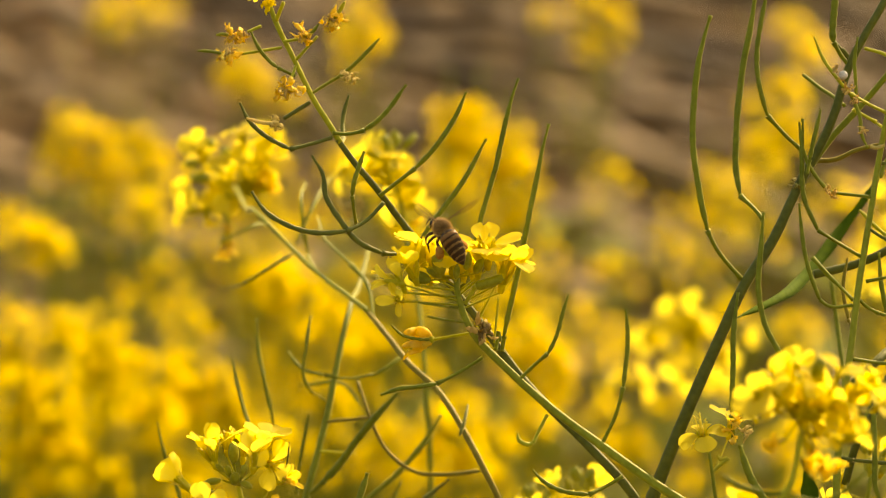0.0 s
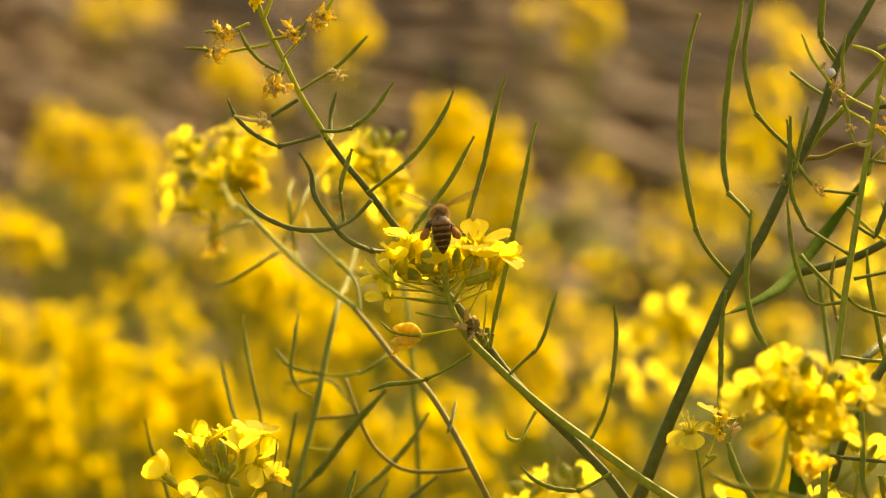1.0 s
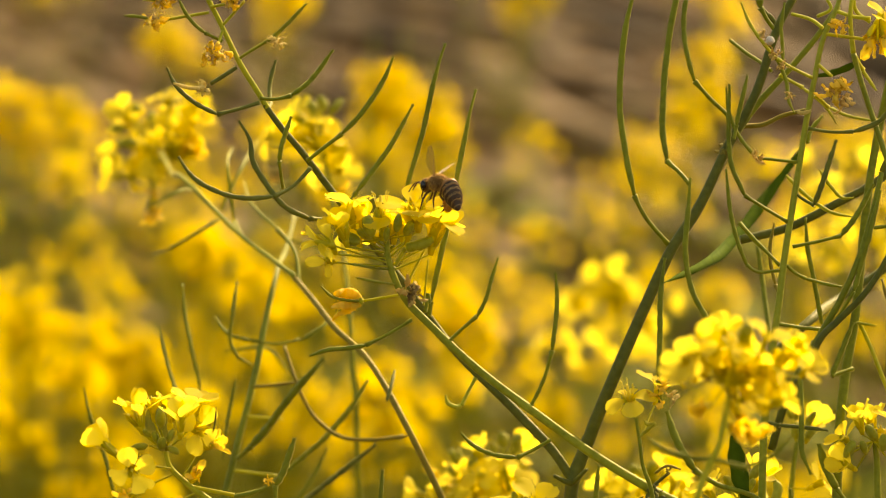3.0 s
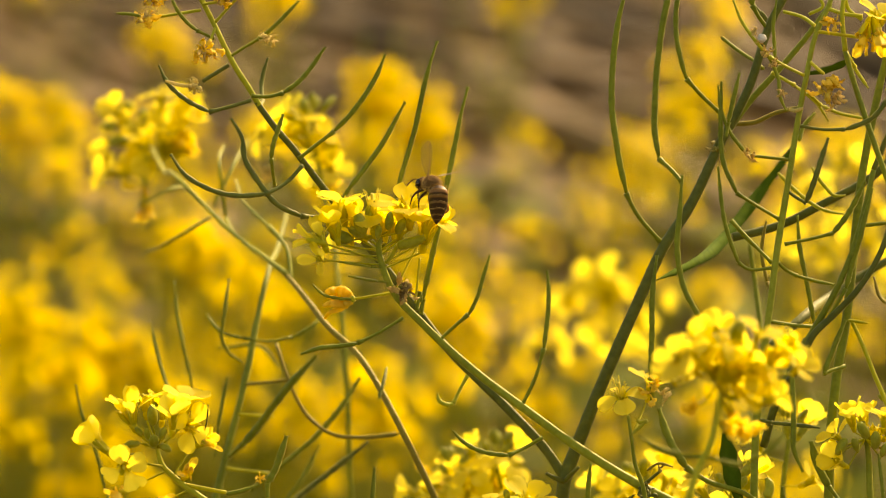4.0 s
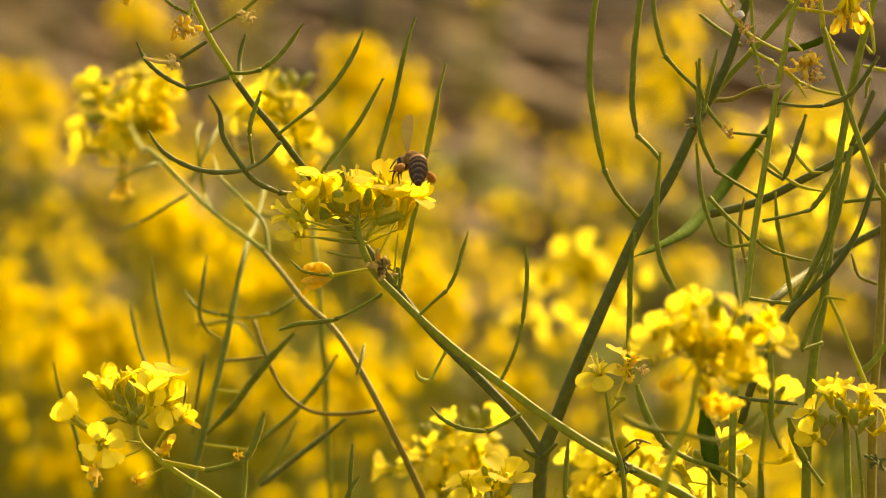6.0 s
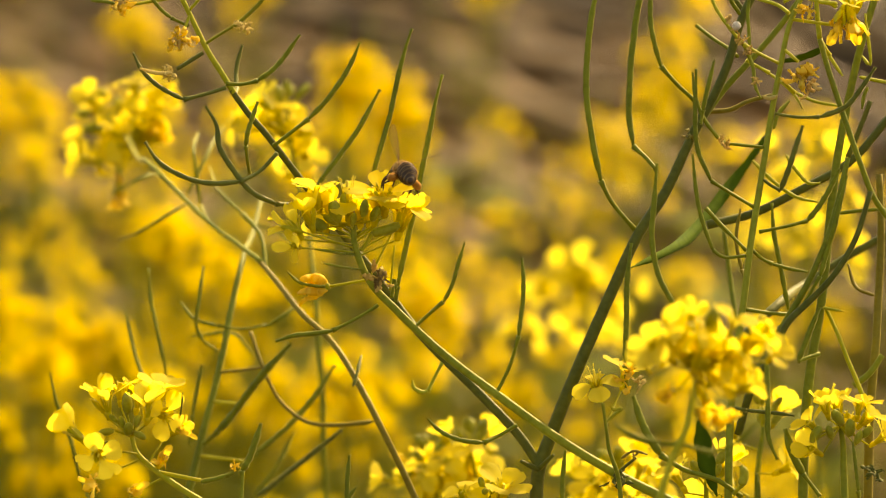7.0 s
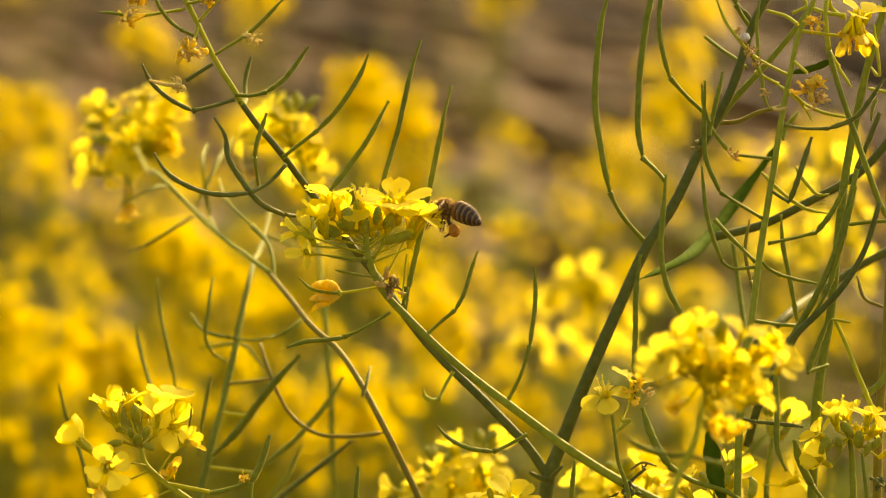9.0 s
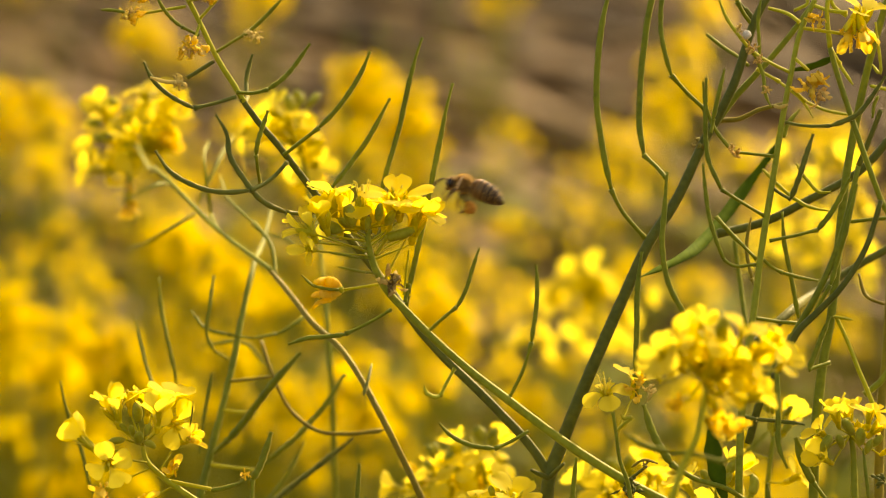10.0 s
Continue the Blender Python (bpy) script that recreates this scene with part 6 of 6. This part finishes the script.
def motions():
    walk(visited_plant, [(t, bent(a)) for t, a in ((0.0, -0.57), (0.5, -0.5), (1.0, -0.36), (1.5, -0.45), (1.65, -0.45), (1.8, 0.3), (2.0, 0.42), (2.5, 0.26), (2.8, 0.1), (4.0, -0.04), (5.0, 0.04), (5.5, -0.06), (6.0, 0.06),
                                                  (7.5, 0.0), (8.5, 0.06), (8.6, 0.2), (8.75, 0.75), (9.0, 0.79), (9.5, 0.67), (10.0, 0.9))])
    walk(bee, [
        (0.0, stance((-20.1, 12, -12.9), (-0.36, 0.46, 0.81), (0.10, 0.70, -0.60))),
        (0.5, stance((-19.7, 11.3, -12.9), (-0.36, 0.46, 0.81), (0.10, 0.70, -0.60))),
        (0.8, stance((-20.2, 14.4, -13.2), (-0.20, 0.10, 0.98), (0.00, 0.70, -0.60))),
        (1.0, stance((-18.9, 14.6, -13.2), (-0.05, 0.30, 0.95), (0.00, 0.70, -0.60))),
        (1.3, stance((-18.4, 13.9, -13.2), (-0.05, 0.30, 0.95), (0.00, 0.70, -0.60))),
        (1.5, stance((-18, 14.2, -13.2), (0.00, 0.30, 0.95), (0.00, 0.70, -0.60))),
        (1.7, stance((-17.8, 16.7, -7.9), (0.30, 0.51, 0.81), (-0.30, 0.60, -0.60))),
        (1.8, stance((-14.1, 18.4, -6.4), (0.72, 0.31, 0.62), (-0.30, 0.90, -0.30))),
        (1.9, stance((-8.8, 17.4, -6.2), (0.10, 0.31, 0.94), (0.00, 0.90, -0.30))),
        (2.0, stance((-3, 17, -5.8), (-0.61, 0.20, 0.76), (0.30, 0.90, -0.30))),
        (2.2, stance((-2.7, 15.3, -5.2), (-0.85, 0.00, 0.53), (0.40, 0.80, -0.40))),
        (2.4, stance((-3.5, 12.8, -6.5), (-0.74, 0.21, 0.64), (0.50, 0.60, -0.50))),
        (2.5, stance((-3.7, 14.7, -6.4), (-0.76, 0.20, 0.61), (0.45, 0.70, -0.50))),
        (2.7, stance((-5.4, 15.2, -5.6), (-0.97, 0.00, 0.25), (0.20, 0.95, -0.20))),
        (3.8, stance((-5.3, 13.9, -10.5), (-0.71, 0.25, 0.66), (0.45, 0.70, -0.50))),
        (4.0, stance((-5.6, 13.7, -10.6), (-0.68, 0.26, 0.68), (0.45, 0.70, -0.50))),
        (4.5, stance((-6.5, 14, -10.9), (-0.52, 0.21, 0.83), (0.35, 0.80, -0.45))),
        (5.0, stance((-8.2, 15.5, -11.1), (-0.40, 0.15, 0.90), (0.30, 0.85, -0.35))),
        (5.5, stance((-6.0, 14.3, -10.9), (-0.57, 0.00, 0.82), (0.30, 0.90, -0.25))),
        (6.0, stance((-5.4, 14.5, -10.9), (-0.57, 0.00, 0.82), (0.30, 0.90, -0.25))),
        (7.5, stance((-8.2, 14.5, -6.3), (-0.15, 0.05, 0.99), (0.38, 0.90, -0.20))),
        (8.0, stance((-7.7, 14.3, -6.3), (-0.15, 0.05, 0.99), (0.38, 0.90, -0.20))),
        (8.5, stance((-6.3, 16.2, -8.8), (-0.62, 0.15, 0.77), (0.30, 0.95, -0.15))),
        (8.6, stance((-4, 17.2, -3.8), (-0.92, 0.15, 0.36), (0.20, 1.00, -0.10))),
        (8.7, stance((5.2, 13.6, -3.2), (-0.99, 0.05, 0.10), (0.10, 1.00, -0.05))),
        (8.8, stance((7.5, 13.7, -3.1), (-0.99, 0.10, 0.05), (0.15, 1.00, 0.00))),
        (8.9, stance((3.0, 10.6, -1.6), (-0.98, 0.18, 0.08), (0.20, 1.00, 0.00))),
        (9.0, stance((0.9, 9.3, -0.2), (-0.98, 0.16, 0.10), (0.25, 1.00, 0.00))),
        (9.2, stance((-3.5, 9.8, 5.8), (-0.97, 0.20, 0.10), (0.30, 1.00, 0.00))),
        (9.4, stance((-6.1, 15.5, 4.5), (-0.93, 0.31, -0.21), (0.30, 1.00, 0.00))),
        (9.5, stance((-6.7, 17.2, 0.2), (-0.80, 0.16, -0.58), (0.20, 1.00, 0.00))),
        (9.6, stance((-2.4, 18.4, 0.1), (-0.88, 0.10, -0.47), (0.20, 1.00, 0.00))),
        (9.7, stance((4.9, 14.4, 2.5), (-0.97, 0.10, -0.20), (0.25, 1.00, 0.00))),
        (9.8, stance((4, 13.5, -0.2), (-0.96, 0.26, 0.10), (0.30, 1.00, 0.00))),
        (9.9, stance((8.3, 13.6, -1.2), (-0.97, 0.21, 0.10), (0.25, 1.00, 0.00))),
        (10.0, stance((4.2, 13.2, -2.2), (-0.96, 0.26, 0.10), (0.30, 1.00, 0.00))),
    ])
    walk(abdomen, [
        (0.0, tail_pose(35, 22)),
        (0.5, tail_pose(46, 34)),
        (0.8, tail_pose(75, 52)),
        (1.0, tail_pose(70, 12)),
        (1.3, tail_pose(72, 16)),
        (1.5, tail_pose(66, -2)),
        (1.7, tail_pose(28, -9)),
        (1.8, tail_pose(8, 15)),
        (1.9, tail_pose(8, -14)),
        (2.0, tail_pose(10, -11)),
        (2.2, tail_pose(67, 14)),
        (2.4, tail_pose(59, -57)),
        (2.5, tail_pose(71, -31)),
        (2.7, tail_pose(23, -53)),
        (3.8, tail_pose(74, -9)),
        (4.0, tail_pose(61, -30)),
        (4.5, tail_pose(59, -25)),
        (5.0, tail_pose(43, 5)),
        (5.5, tail_pose(44, -28)),
        (6.0, tail_pose(40, -28)),
        (7.5, tail_pose(2, 9)),
        (8.0, tail_pose(2, 9)),
        (8.5, tail_pose(11, -18)),
        (8.6, tail_pose(16, -25)),
        (8.7, tail_pose(11, -38)),
        (8.8, tail_pose(11, -18)),
        (9.0, tail_pose(9, -32)),
        (9.2, tail_pose(9, -39)),
        (9.4, tail_pose(14, -65)),
        (9.5, tail_pose(16, 21)),
        (9.6, tail_pose(13, 23)),
        (9.7, tail_pose(16, 20)),
        (9.8, tail_pose(11, -17)),
        (9.9, tail_pose(6, -15)),
        (10.0, tail_pose(6, -13)),
    ])
    # wings swing out as it feeds and beat in flight; hind legs spread on the flower and hang in flight
    # time, spread, lift of each wing, twist of each wing
    rest = [(0.0, 70, 50, 40, 50, 50), (0.8, 74, 46, 38, 50, 50), (1.0, 84, 30, 30, 50, 50), (1.5, 84, 34, 32, 50, 50), (1.65, 84, 40, 40, 50, 50)]
    feed = [(2.3, 84, 50, 20, 50, 40), (2.7, 80, 60, 15, 50, 20), (3.8, 84, 80, 10, 50, 16), (4.0, 84, 82, 10, 50, 14), (4.5, 84, 92, 12, 50, 14), (5.0, 84, 48, 22, 40, 16), (5.5, 84, 90, 15, 50, 10),
            (6.0, 84, 92, 15, 50, 8), (7.5, 84, 55, 44, 18, 8), (8.0, 84, 68, 30, 40, 6), (8.3, 84, 56, 30, 45, 20), (8.45, 84, 50, 40, 50, 40)]
    flight = [(1.717 + i / 30, 88, *((64, 64) if i % 2 else (-18, -18)), 50, 50) for i in range(17)]
    flight2 = [(8.517 + i / 30, 88, *((64, 64) if i % 2 else (-18, -18)), 50, 50) for i in range(45)]
    for side, (s, wing) in enumerate(zip((-1, 1), wings)):
        walk(wing, [(row[0], wing_pose(s, row[1], row[2 + side], row[4 + side])) for row in rest + flight + feed + flight2])
    for s, leg in zip((-1, 1), hind_legs):
        walk(leg, [(t, leg_pose(s, a if s < 0 else b, c)) for t, a, b, c in ((0, 10, 50, 20), (0.6, 10, 50, 20), (1.0, 38, 38, 0), (1.5, 38, 38, 0), (1.85, 30, 30, 35), (2.1, 25, 25, 35), (2.4, 10, 20, 0), (2.7, 5, 20, 0), (3.8, -8, 14, 0), (4.3, 4, 20, 0), (4.7, 68, 50, -14), (5.5, 70, 48, -14), (6.2, 68, 50, -10), (7.3, 46, 50, 42), (8.3, 46, 50, 42), (8.5, 30, 40, 40), (8.65, 8, 12, 5), (8.8, 2, 6, 0), (9.3, 4, 8, 4), (9.45, 24, 30, 30), (9.6, 16, 20, 16), (9.75, 2, 6, 0), (10.0, 2, 6, 0))])


motions()
